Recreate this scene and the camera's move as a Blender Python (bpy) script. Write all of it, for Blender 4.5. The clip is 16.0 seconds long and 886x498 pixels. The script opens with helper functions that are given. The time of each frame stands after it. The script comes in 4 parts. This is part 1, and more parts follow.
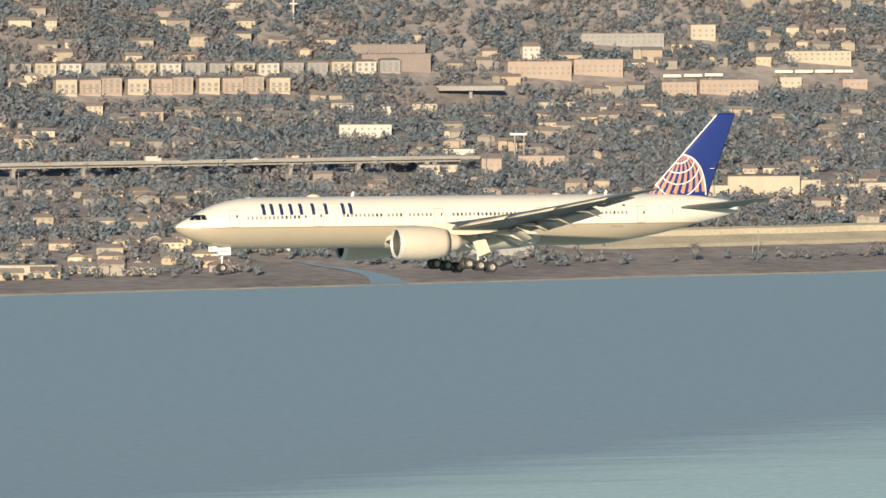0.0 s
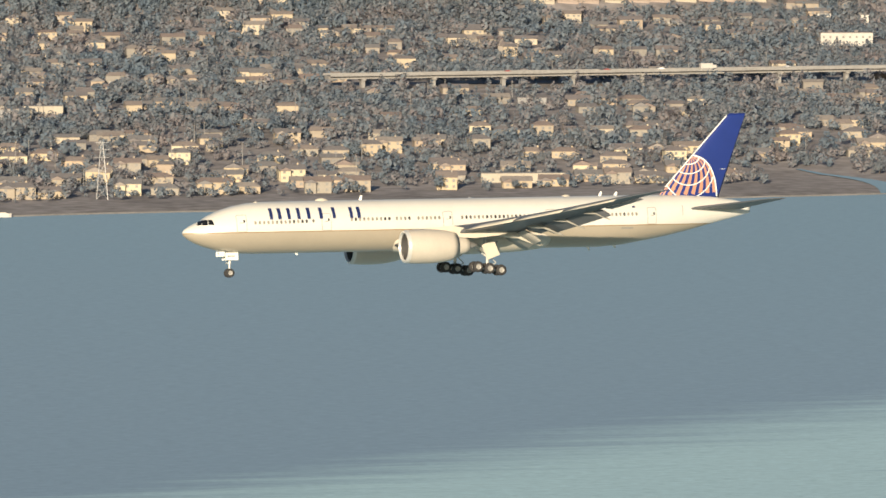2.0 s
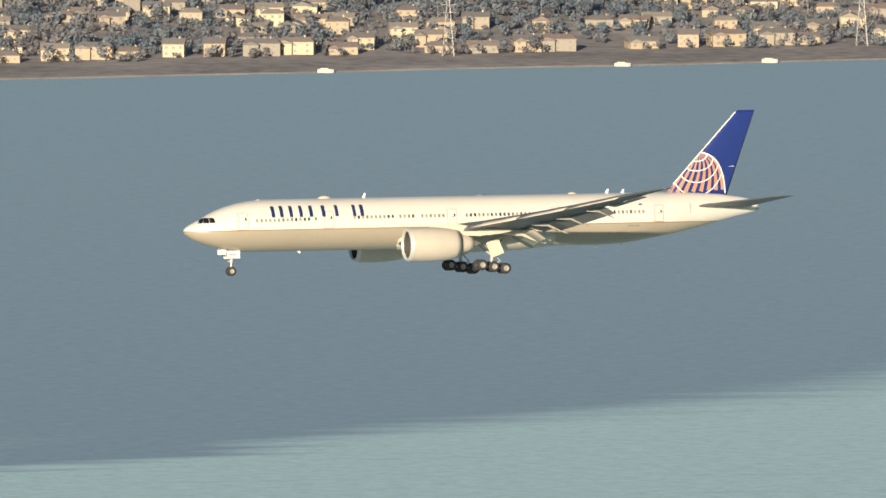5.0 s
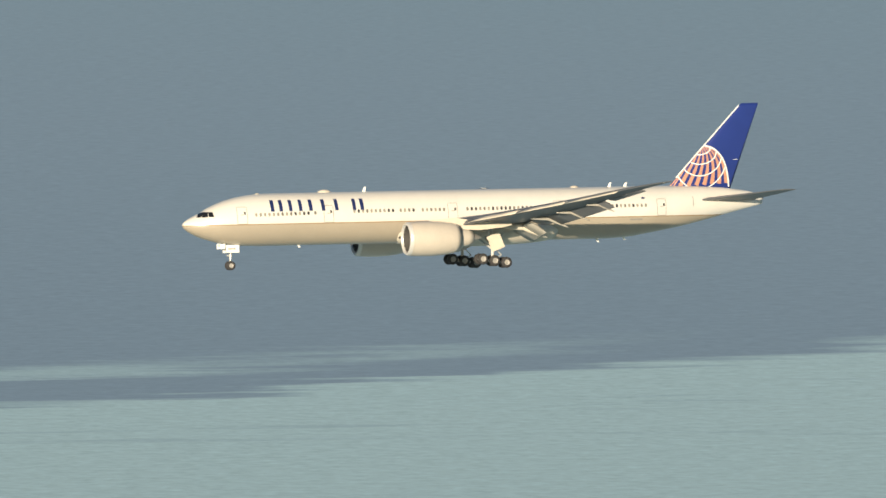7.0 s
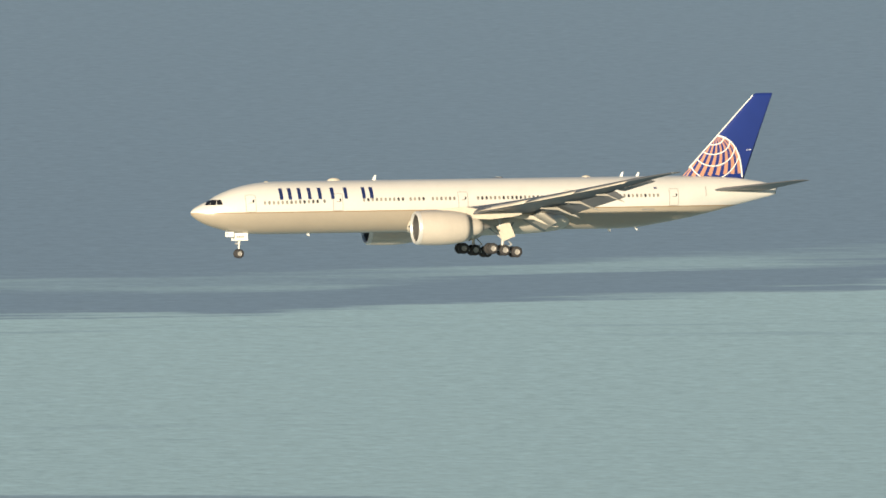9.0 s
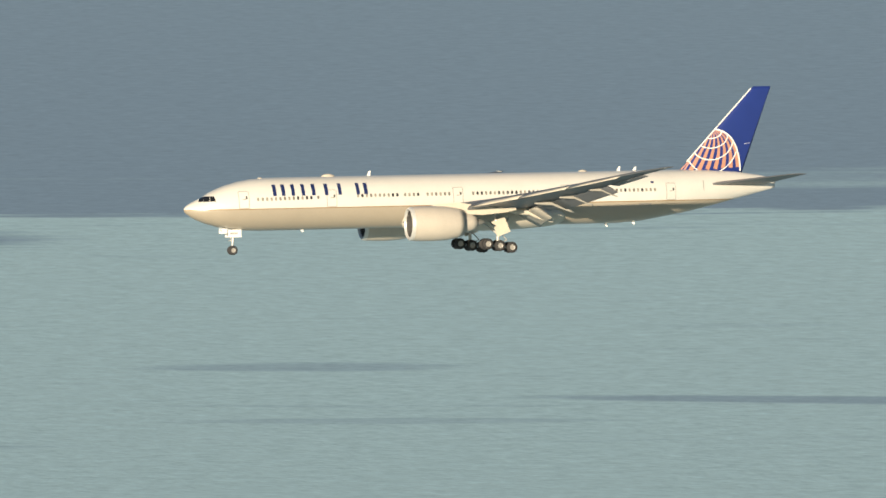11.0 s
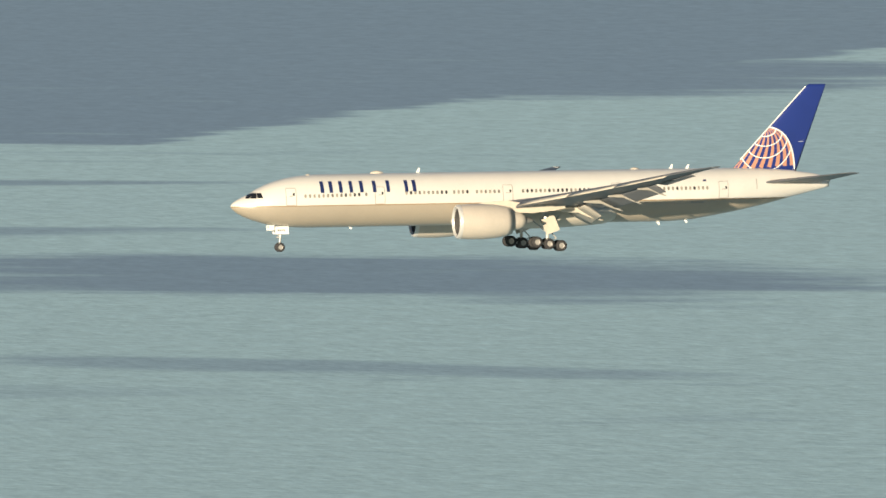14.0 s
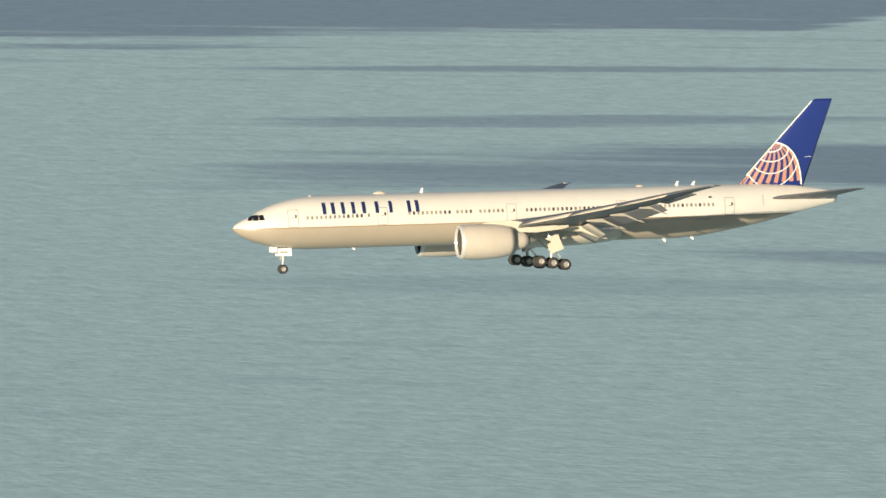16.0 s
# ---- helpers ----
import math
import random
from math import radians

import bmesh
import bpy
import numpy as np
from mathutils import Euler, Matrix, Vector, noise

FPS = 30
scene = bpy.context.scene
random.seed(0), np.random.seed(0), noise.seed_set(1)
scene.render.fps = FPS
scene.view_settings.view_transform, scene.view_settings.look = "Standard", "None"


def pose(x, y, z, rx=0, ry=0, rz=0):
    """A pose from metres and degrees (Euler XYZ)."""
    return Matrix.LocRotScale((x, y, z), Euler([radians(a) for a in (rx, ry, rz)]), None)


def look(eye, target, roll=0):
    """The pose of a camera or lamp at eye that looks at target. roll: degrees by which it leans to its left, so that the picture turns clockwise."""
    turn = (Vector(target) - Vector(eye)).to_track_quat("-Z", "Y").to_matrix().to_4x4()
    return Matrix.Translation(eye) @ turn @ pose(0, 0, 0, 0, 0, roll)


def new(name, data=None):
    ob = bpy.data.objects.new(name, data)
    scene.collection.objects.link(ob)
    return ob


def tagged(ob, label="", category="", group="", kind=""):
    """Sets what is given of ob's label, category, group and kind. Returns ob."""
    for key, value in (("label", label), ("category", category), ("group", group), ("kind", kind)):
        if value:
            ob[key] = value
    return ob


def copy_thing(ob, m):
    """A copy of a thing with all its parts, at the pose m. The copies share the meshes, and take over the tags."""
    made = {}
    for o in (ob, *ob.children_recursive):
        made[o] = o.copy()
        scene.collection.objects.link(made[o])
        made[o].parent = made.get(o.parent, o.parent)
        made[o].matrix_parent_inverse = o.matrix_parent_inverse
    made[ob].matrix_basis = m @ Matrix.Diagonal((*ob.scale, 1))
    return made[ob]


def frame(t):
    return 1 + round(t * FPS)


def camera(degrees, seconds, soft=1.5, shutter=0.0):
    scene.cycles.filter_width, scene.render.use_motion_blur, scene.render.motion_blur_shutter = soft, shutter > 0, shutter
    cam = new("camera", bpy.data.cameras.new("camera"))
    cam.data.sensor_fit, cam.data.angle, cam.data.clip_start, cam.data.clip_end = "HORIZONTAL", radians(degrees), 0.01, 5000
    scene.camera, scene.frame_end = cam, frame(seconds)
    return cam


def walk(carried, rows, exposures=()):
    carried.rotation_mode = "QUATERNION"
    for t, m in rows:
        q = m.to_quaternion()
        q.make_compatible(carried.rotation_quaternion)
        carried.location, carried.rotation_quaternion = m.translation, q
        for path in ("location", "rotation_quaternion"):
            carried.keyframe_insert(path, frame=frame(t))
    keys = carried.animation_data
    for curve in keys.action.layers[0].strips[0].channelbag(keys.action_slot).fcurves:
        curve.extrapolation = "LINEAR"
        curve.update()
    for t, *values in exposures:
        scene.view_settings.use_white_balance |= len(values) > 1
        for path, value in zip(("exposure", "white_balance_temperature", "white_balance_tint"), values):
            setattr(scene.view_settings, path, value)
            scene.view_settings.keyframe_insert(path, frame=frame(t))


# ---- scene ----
cam = camera(6.8, 16.0, soft=1.6)
# The camera flies level along the bay and turns to hold the aircraft.
walk(cam, [
    (0.0, pose(-0.00, 0, 201.0, 86.999, 0, 2.233)),
    (0.5, pose(-19.00, 0, 201.0, 86.819, 0, 2.892)),
    (1.0, pose(-38.00, 0, 201.0, 86.672, 0, 3.552)),
    (1.5, pose(-57.00, 0, 201.0, 86.488, 0, 4.232)),
    (2.0, pose(-76.00, 0, 201.0, 86.290, 0, 4.910)),
    (2.5, pose(-95.00, 0, 201.0, 86.113, 0, 5.542)),
    (3.0, pose(-114.00, 0, 201.0, 85.908, 0, 6.186)),
    (3.5, pose(-133.00, 0, 201.0, 85.695, 0, 6.879)),
    (4.0, pose(-152.00, 0, 201.0, 85.511, 0, 7.563)),
    (4.75, pose(-180.50, 0, 201.0, 85.202, 0, 8.514)),
    (5.5, pose(-209.00, 0, 201.0, 84.891, 0, 9.439)),
    (6.5, pose(-247.00, 0, 201.0, 84.476, 0, 10.626)),
    (7.0, pose(-266.00, 0, 201.0, 84.248, 0, 11.205)),
    (7.5, pose(-285.00, 0, 201.0, 84.044, 0, 11.784)),
    (8.0, pose(-304.00, 0, 201.0, 83.820, 0, 12.341)),
    (8.5, pose(-323.00, 0, 201.0, 83.599, 0, 12.894)),
    (9.0, pose(-342.00, 0, 201.0, 83.351, 0, 13.428)),
    (9.75, pose(-370.50, 0, 201.0, 83.026, 0, 14.163)),
    (10.6, pose(-402.80, 0, 201.0, 82.650, 0, 14.966)),
    (11.5, pose(-437.00, 0, 201.0, 82.237, 0, 15.790)),
    (12.0, pose(-456.00, 0, 201.0, 82.011, 0, 16.268)),
    (12.5, pose(-475.00, 0, 201.0, 81.784, 0, 16.780)),
    (13.0, pose(-494.00, 0, 201.0, 81.577, 0, 17.365)),
    (13.5, pose(-513.00, 0, 201.0, 81.302, 0, 17.902)),
    (14.0, pose(-532.00, 0, 201.0, 81.006, 0, 18.503)),
    (14.5, pose(-551.00, 0, 201.0, 80.798, 0, 19.012)),
    (15.0, pose(-570.00, 0, 201.0, 80.539, 0, 19.530)),
    (15.5, pose(-589.00, 0, 201.0, 80.287, 0, 20.054)),
    (16.0, pose(-608.00, 0, 201.0, 79.979, 0, 20.611)),
    ], exposures=[(0.0, 0.78), (16.0, 0.78)])

# ---- light ----
SUN_AZ, SUN_EL = radians(183), radians(12.8)
world = bpy.data.worlds.new("sky")
scene.world = world
world.use_nodes = True
sky = world.node_tree.nodes.new("ShaderNodeTexSky")
sky.sky_type, sky.sun_disc = 'NISHITA', False
sky.sun_elevation, sky.sun_rotation = SUN_EL, SUN_AZ
sky.air_density, sky.dust_density, sky.ozone_density = 1.3, 0.5, 4.0
backg = world.node_tree.nodes["Background"]
backg.inputs["Strength"].default_value = 0.05
world.node_tree.links.new(sky.outputs["Color"], backg.inputs["Color"])
sun = new("sun", bpy.data.lights.new("sun", 'SUN'))
sun.data.energy, sun.data.angle, sun.data.color = 5.0, radians(0.6), (1.0, 0.835, 0.61)
to_sun = Vector((math.sin(SUN_AZ) * math.cos(SUN_EL), math.cos(SUN_AZ) * math.cos(SUN_EL), math.sin(SUN_EL)))
sun.matrix_world = look(to_sun * 500, (0, 0, 0))


# ---- materials ----
def material(name, colour, rough=0.6, metal=0.0, vary=0.15, scale=2.0, fine=30.0, bump=0.0, island=0.0, hues=None, spec=0.5, coat=0.0):
    """A surface with stains at two scales; hues: colours picked per thing or per island."""
    m = bpy.data.materials.new(name)
    m.use_nodes = True
    nt = m.node_tree
    b = nt.nodes["Principled BSDF"]
    b.inputs["Roughness"].default_value, b.inputs["Metallic"].default_value = rough, metal
    b.inputs["Specular IOR Level"].default_value = spec
    b.inputs["Coat Weight"].default_value = coat
    tc = nt.nodes.new("ShaderNodeTexCoord")
    n1, n2 = nt.nodes.new("ShaderNodeTexNoise"), nt.nodes.new("ShaderNodeTexNoise")
    n1.inputs["Scale"].default_value, n2.inputs["Scale"].default_value = scale, fine
    n1.inputs["Detail"].default_value = 5
    for n in (n1, n2):
        nt.links.new(tc.outputs["Object"], n.inputs["Vector"])
    add = nt.nodes.new("ShaderNodeMath")
    add.operation = 'ADD'
    nt.links.new(n1.outputs["Fac"], add.inputs[0])
    nt.links.new(n2.outputs["Fac"], add.inputs[1])
    rng = nt.nodes.new("ShaderNodeMapRange")
    rng.inputs["From Min"].default_value, rng.inputs["From Max"].default_value = 0.6, 1.4
    rng.inputs["To Min"].default_value, rng.inputs["To Max"].default_value = 1 - vary, 1 + vary
    nt.links.new(add.outputs[0], rng.inputs["Value"])
    mix = nt.nodes.new("ShaderNodeVectorMath")
    mix.operation = 'SCALE'
    nt.links.new(rng.outputs[0], mix.inputs["Scale"])
    if hues:
        ramp = nt.nodes.new("ShaderNodeValToRGB")
        ramp.color_ramp.interpolation = 'CONSTANT'
        for k, h in enumerate(hues):
            e = ramp.color_ramp.elements[k] if k < 2 else ramp.color_ramp.elements.new(k / len(hues))
            e.position, e.color = k / len(hues), (*h, 1)
        if island:
            src = nt.nodes.new("ShaderNodeNewGeometry").outputs["Random Per Island"]
        else:
            src = nt.nodes.new("ShaderNodeObjectInfo").outputs["Random"]
        nt.links.new(src, ramp.inputs["Fac"])
        nt.links.new(ramp.outputs["Color"], mix.inputs[0])
    else:
        mix.inputs[0].default_value = colour
    nt.links.new(mix.outputs[0], b.inputs["Base Color"])
    if bump:
        bp = nt.nodes.new("ShaderNodeBump")
        bp.inputs["Strength"].default_value, bp.inputs["Distance"].default_value = bump, 0.05
        nt.links.new(n2.outputs["Fac"], bp.inputs["Height"])
        nt.links.new(bp.outputs["Normal"], b.inputs["Normal"])
    return m


def fuselage_paint():
    """White upper paint, warm grey belly and a thin gold line between them."""
    m = material("fuselage_paint", (0.55, 0.538, 0.50), 0.32, vary=0.05, scale=0.5, fine=6, coat=0.3)
    nt = m.node_tree
    b = nt.nodes["Principled BSDF"]
    white = b.inputs["Base Color"].links[0].from_node
    tc = nt.nodes.new("ShaderNodeTexCoord")
    sep = nt.nodes.new("ShaderNodeSeparateXYZ")
    nt.links.new(tc.outputs["Object"], sep.inputs[0])
    ramp = nt.nodes.new("ShaderNodeValToRGB")
    ramp.color_ramp.interpolation = 'CONSTANT'
    rng = nt.nodes.new("ShaderNodeMapRange")
    rng.inputs["From Min"].default_value, rng.inputs["From Max"].default_value = -4, 4
    nt.links.new(sep.outputs["Z"], rng.inputs["Value"])
    nt.links.new(rng.outputs[0], ramp.inputs["Fac"])
    for k, (z, c) in enumerate(((-4, (0.56, 0.50, 0.42)), (-0.60, (0.42, 0.27, 0.12)), (-0.50, (0.98, 0.98, 0.98)))):
        e = ramp.color_ramp.elements[k] if k < 2 else ramp.color_ramp.elements.new(0.5)
        e.position, e.color = (z + 4) / 8, (*c, 1)
    mul = nt.nodes.new("ShaderNodeVectorMath")
    mul.operation = 'MULTIPLY'
    nt.links.new(white.outputs[0], mul.inputs[0])
    nt.links.new(ramp.outputs["Color"], mul.inputs[1])
    nt.links.new(mul.outputs[0], b.inputs["Base Color"])
    return m


SHORE_Y, SHORE_SLOPE = 3600.0, 0.55
NORM = math.hypot(1, SHORE_SLOPE)


def uq(u, q):
    """Plan coordinates along the shore (u) and inland from it (q) as x, y."""
    return (u - SHORE_SLOPE * q) / NORM, SHORE_Y + (SHORE_SLOPE * u + q) / NORM


PALE, DEEP, NEAR_SHORE = (0.325, 0.463, 0.482), (0.123, 0.175, 0.243), (0.101, 0.166, 0.227)


def water_material():
    """Bay water: blue-grey chop, with paler silty water nearer and streaks between the two."""
    m = bpy.data.materials.new("bay_water")
    m.use_nodes = True
    nt = m.node_tree
    b = nt.nodes["Principled BSDF"]
    tc = nt.nodes.new("ShaderNodeTexCoord")

    def math2(op, a, c=0.0):
        n = nt.nodes.new("ShaderNodeMath")
        n.operation = op
        for k, v in enumerate((a, c)):
            if isinstance(v, (int, float)):
                n.inputs[k].default_value = v
            else:
                nt.links.new(v, n.inputs[k])
        return n.outputs[0]

    sep = nt.nodes.new("ShaderNodeSeparateXYZ")
    nt.links.new(tc.outputs["Object"], sep.inputs[0])
    X, Y = sep.outputs["X"], sep.outputs["Y"]

    def turned(slope, x0=0.0, y0=0.0):
        """Coordinates along and across a direction of the given slope."""
        n = math.hypot(1, slope)
        dx, dy = math2('SUBTRACT', X, x0), math2('SUBTRACT', Y, y0)
        a = math2('ADD', math2('MULTIPLY', dx, 1 / n), math2('MULTIPLY', dy, slope / n))
        c = math2('ADD', math2('MULTIPLY', dx, -slope / n), math2('MULTIPLY', dy, 1 / n))
        return a, c

    def noise_at(long, wide, detail, slope, off=0.0, rough=0.5):
        """Noise whose patches are long by wide metres, along the slope; 0 in the mean."""
        a, c = turned(slope)
        xyz = nt.nodes.new("ShaderNodeCombineXYZ")
        nt.links.new(math2('MULTIPLY', a, 1 / long), xyz.inputs[0])
        nt.links.new(math2('MULTIPLY', c, 1 / wide), xyz.inputs[1])
        xyz.inputs[2].default_value = off
        n = nt.nodes.new("ShaderNodeTexNoise")
        n.inputs["Scale"].default_value, n.inputs["Detail"].default_value = 1.0, detail
        n.inputs["Roughness"].default_value = rough
        nt.links.new(xyz.outputs[0], n.inputs["Vector"])
        return math2('SUBTRACT', n.outputs["Fac"], 0.5)

    def ramped(v, a, b, lo=0.0, hi=1.0):
        r = nt.nodes.new("ShaderNodeMapRange")
        r.interpolation_type = 'SMOOTHSTEP'
        for k, x in zip(("From Min", "From Max", "To Min", "To Max"), (a, b, lo, hi)):
            r.inputs[k].default_value = x
        nt.links.new(v, r.inputs["Value"])
        return r.outputs[0]

    # the edge of the silty water: a bent line over the bay
    line = math2('ADD', math2('MULTIPLY', math2('ADD', X, 1200.0), 0.5), 1222.0)
    for x, bend in ((-1030, 1.4), (-930, -1.6), (-758, 0.41), (-632, 0.15), (-537, 0.40), (-399, 0.37)):
        line = math2('ADD', line, math2('MULTIPLY', math2('MAXIMUM', math2('SUBTRACT', X, float(x)), 0.0), bend))
    off_edge = math2('SUBTRACT', Y, line)
    streak = noise_at(150, 22, 6, 0.36, 0.0, 0.6)
    streak2 = noise_at(300, 60, 4, 0.30, 7.3)
    fine_streak = noise_at(90, 9, 5, 0.30, 3.1, 0.62)
    east = math2('MAXIMUM', math2('ADD', X, 560.0), 0.0)
    amp = math2('ADD', math2('MULTIPLY', east, 0.26), 62.0)
    off_edge = math2('ADD', off_edge, math2('MULTIPLY', math2('ADD', streak, math2('MULTIPLY', fine_streak, 0.95)), amp))
    off_edge = math2('ADD', off_edge, math2('MULTIPLY', streak2, 30.0))
    spread = math2('ADD', math2('MULTIPLY', east, 0.035), 1.0)
    off_edge = math2('DIVIDE', off_edge, spread)
    deep = ramped(off_edge, -7.0, 9.0)
    # a broken pale streak beyond the edge
    lane = math2('MULTIPLY', ramped(off_edge, 40.0, 56.0), ramped(off_edge, 86.0, 62.0))
    lane = math2('MULTIPLY', lane, ramped(streak2, -0.10, 0.12, 0.05, 0.75))
    west = ramped(X, -540.0, -650.0)
    lane = math2('MULTIPLY', lane, math2('MULTIPLY', west, ramped(X, -910.0, -780.0)))
    deep = math2('MULTIPLY', deep, math2('SUBTRACT', 1.0, lane))
    # faint pale flecks over the deep water
    deep = math2('MULTIPLY', deep, math2('SUBTRACT', 1.0, math2('MULTIPLY', ramped(off_edge, 200.0, 60.0), math2('MULTIPLY', west, ramped(fine_streak, 0.10, 0.26, 0.0, 0.35)))))
    # wind-dark patches on the pale water
    PATCHES = ((-975, 1421, 78, 29, 0.55, 1.0), (-942, 1172, 105, 23, 0.24, 0.95), (-906, 1166, 48, 13, 0.05, 0.75), (-915, 1086, 62, 7, 0.19, 0.6), (-1053, 1246, 70, 4, 0.36, 0.75), (-1030, 1191, 60, 7, 0.40, 0.7), (-1012, 1142, 75, 15, 0.48, 0.8),
               (-700, 1286, 50, 5, 0.2, 0.7), (-800, 1300, 30, 6, 0.3, 0.5), (-775, 1240, 40, 4, 0.3, 0.35), (-985, 1040, 60, 8, 0.3, 0.3))
    wob = math2('ADD', math2('MULTIPLY', fine_streak, 1.7), math2('MULTIPLY', streak, 1.1))
    dark = None
    for x, y, ln, wd, slope, strength in PATCHES:
        a, c = turned(slope, float(x), float(y))
        r = math2('ADD', math2('POWER', math2('ABSOLUTE', math2('DIVIDE', a, float(ln))), 2.0), math2('POWER', math2('ABSOLUTE', math2('DIVIDE', c, float(wd))), 2.0))
        p = ramped(math2('ADD', r, math2('MULTIPLY', wob, 1.6)), 1.35, 0.25, 0.0, strength)
        dark = p if dark is None else math2('MAXIMUM', dark, p)
    thin = ramped(math2('ADD', fine_streak, math2('MULTIPLY', streak2, 0.8)), 0.13, 0.30, 0.0, 0.35)
    dark = math2('MAXIMUM', dark, thin)
    deep = math2('MAXIMUM', deep, dark)
    mix_in = math2('ADD', math2('MULTIPLY', deep, 0.5), math2('MULTIPLY', ramped(Y, 2200.0, 3500.0), 0.45))
    ramp = nt.nodes.new("ShaderNodeValToRGB")
    nt.links.new(mix_in, ramp.inputs["Fac"])
    els = ramp.color_ramp.elements
    els[0].position, els[0].color = 0.0, (*PALE, 1)
    els[1].position, els[1].color = 0.5, (*DEEP, 1)
    e = els.new(0.95)
    e.color = (*NEAR_SHORE, 1)
    chop = noise_at(5.5, 3.0, 4, 0.2)
    chop2 = noise_at(2.2, 1.0, 3, 0.1, 5.0)
    tone = math2('ADD', math2('MULTIPLY', math2('ADD', chop, chop2), 0.55), 1.0)
    mul = nt.nodes.new("ShaderNodeVectorMath")
    mul.operation = 'SCALE'
    nt.links.new(ramp.outputs["Color"], mul.inputs[0])
    nt.links.new(tone, mul.inputs["Scale"])
    nt.links.new(mul.outputs[0], b.inputs["Base Color"])
    b.inputs["Roughness"].default_value = 0.7
    b.inputs["Sheen Weight"].default_value = 0.125
    b.inputs["Sheen Roughness"].default_value = 0.6
    b.inputs["Sheen Tint"].default_value = (0.44, 0.66, 0.90, 1)
    b.inputs["IOR"].default_value = 1.33
    b.inputs["Specular IOR Level"].default_value = 0.06
    bp = nt.nodes.new("ShaderNodeBump")
    bp.inputs["Strength"].default_value, bp.inputs["Distance"].default_value = 0.16, 0.6
    nt.links.new(math2('ADD', chop, chop2), bp.inputs["Height"])
    nt.links.new(bp.outputs["Normal"], b.inputs["Normal"])
    return m


M_PAINT = fuselage_paint()
M_WHITE = material("white_paint", (0.70, 0.70, 0.67), 0.35, vary=0.06, scale=1.0, fine=8, coat=0.2)
# light wing grey, darkened to hold the shade of the undersides
M_SHADED_GREY = material("shaded_wing_grey", (0.095, 0.10, 0.108), 0.42, vary=0.12, scale=0.8, fine=9)
M_NACELLE = material("nacelle_grey_paint", (0.44, 0.40, 0.34), 0.36, vary=0.07, scale=0.7, fine=7, coat=0.2)
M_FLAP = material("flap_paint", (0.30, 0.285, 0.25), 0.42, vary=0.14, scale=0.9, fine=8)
M_CREAM = material("fairing_paint", (0.50, 0.455, 0.375), 0.4, vary=0.10, scale=1.2, fine=10)
M_NAVY = material("navy_paint", (0.012, 0.022, 0.085), 0.35, vary=0.08)
M_BLUE = material("tail_blue_paint", (0.012, 0.027, 0.155), 0.35, vary=0.08, scale=0.6, coat=0.2)
M_PEACH = material("peach_paint", (0.42, 0.215, 0.145), 0.4, vary=0.08)
M_GLASS = material("dark_glass", (0.012, 0.013, 0.015), 0.12, vary=0.1)
M_PANE = material("cabin_window", (0.16, 0.155, 0.14), 0.25, vary=0.2, hues=[(0.05, 0.05, 0.05), (0.22, 0.21, 0.18), (0.27, 0.25, 0.21), (0.17, 0.16, 0.14)])
M_SEAM = material("seam_grey", (0.22, 0.21, 0.19), 0.5, vary=0.1)
M_TYRE = material("tyre_rubber", (0.022, 0.021, 0.022), 0.75, vary=0.25, scale=4)
M_RIM = material("wheel_rim", (0.27, 0.26, 0.24), 0.45, metal=0.0, vary=0.2)
M_METAL = material("gear_metal", (0.46, 0.46, 0.44), 0.38, metal=0.3, vary=0.2)
M_LIP = material("polished_lip", (0.58, 0.57, 0.54), 0.3, metal=0.35, vary=0.08)
M_DARK = material("dark_void", (0.03, 0.03, 0.032), 0.6, vary=0.2)
# duct grey darkened to carry the shadow inside the inlet
M_SHADED_DUCT = material("shaded_inlet_duct", (0.06, 0.058, 0.056), 0.5, vary=0.12)
M_NOZZLE = material("nozzle_metal", (0.34, 0.32, 0.29), 0.38, metal=0.6, vary=0.2)
M_PANE_HOUSE = material("house_window", (0.19, 0.185, 0.18), 0.3, vary=0.2)
M_WATER = water_material()


# ---- mesh helpers ----
def part(name, bm, mat, parent=None, label="", smooth=False):
    """Links a bmesh as one mesh object under a thing or a part."""
    me = bpy.data.meshes.new(name)
    bm.normal_update()
    bm.to_mesh(me)
    bm.free()
    me.materials.append(mat)
    if smooth:
        me.shade_smooth()
    ob = new(name, me)
    if parent:
        ob.parent = parent
    return tagged(ob, label)


def again(ob, name, m):
    """Another object on the same mesh, under the same parent."""
    o = new(name, ob.data)
    o.parent = ob.parent
    o.matrix_basis = m
    return o


def loft(rings, closed=True, caps=True):
    """A skin over rings of points, each of the same count."""
    bm = bmesh.new()
    vs = [[bm.verts.new(p) for p in r] for r in rings]
    n = len(rings[0])
    for a, b in zip(vs, vs[1:]):
        for k in range(n if closed else n - 1):
            bm.faces.new((a[k], a[(k + 1) % n], b[(k + 1) % n], b[k]))
    if caps and closed:
        bm.faces.new(vs[0][::-1])
        bm.faces.new(vs[-1])
    bmesh.ops.recalc_face_normals(bm, faces=bm.faces)
    return bm


def box(bm, x0, x1, y0, y1, z0, z1, m=None):
    pts = [(x, y, z) for z in (z0, z1) for x, y in ((x0, y0), (x1, y0), (x1, y1), (x0, y1))]
    v = [bm.verts.new(m @ Vector(p) if m else p) for p in pts]
    for f in ((0, 3, 2, 1), (4, 5, 6, 7), (0, 1, 5, 4), (1, 2, 6, 5), (2, 3, 7, 6), (3, 0, 4, 7)):
        bm.faces.new([v[k] for k in f])
    return v


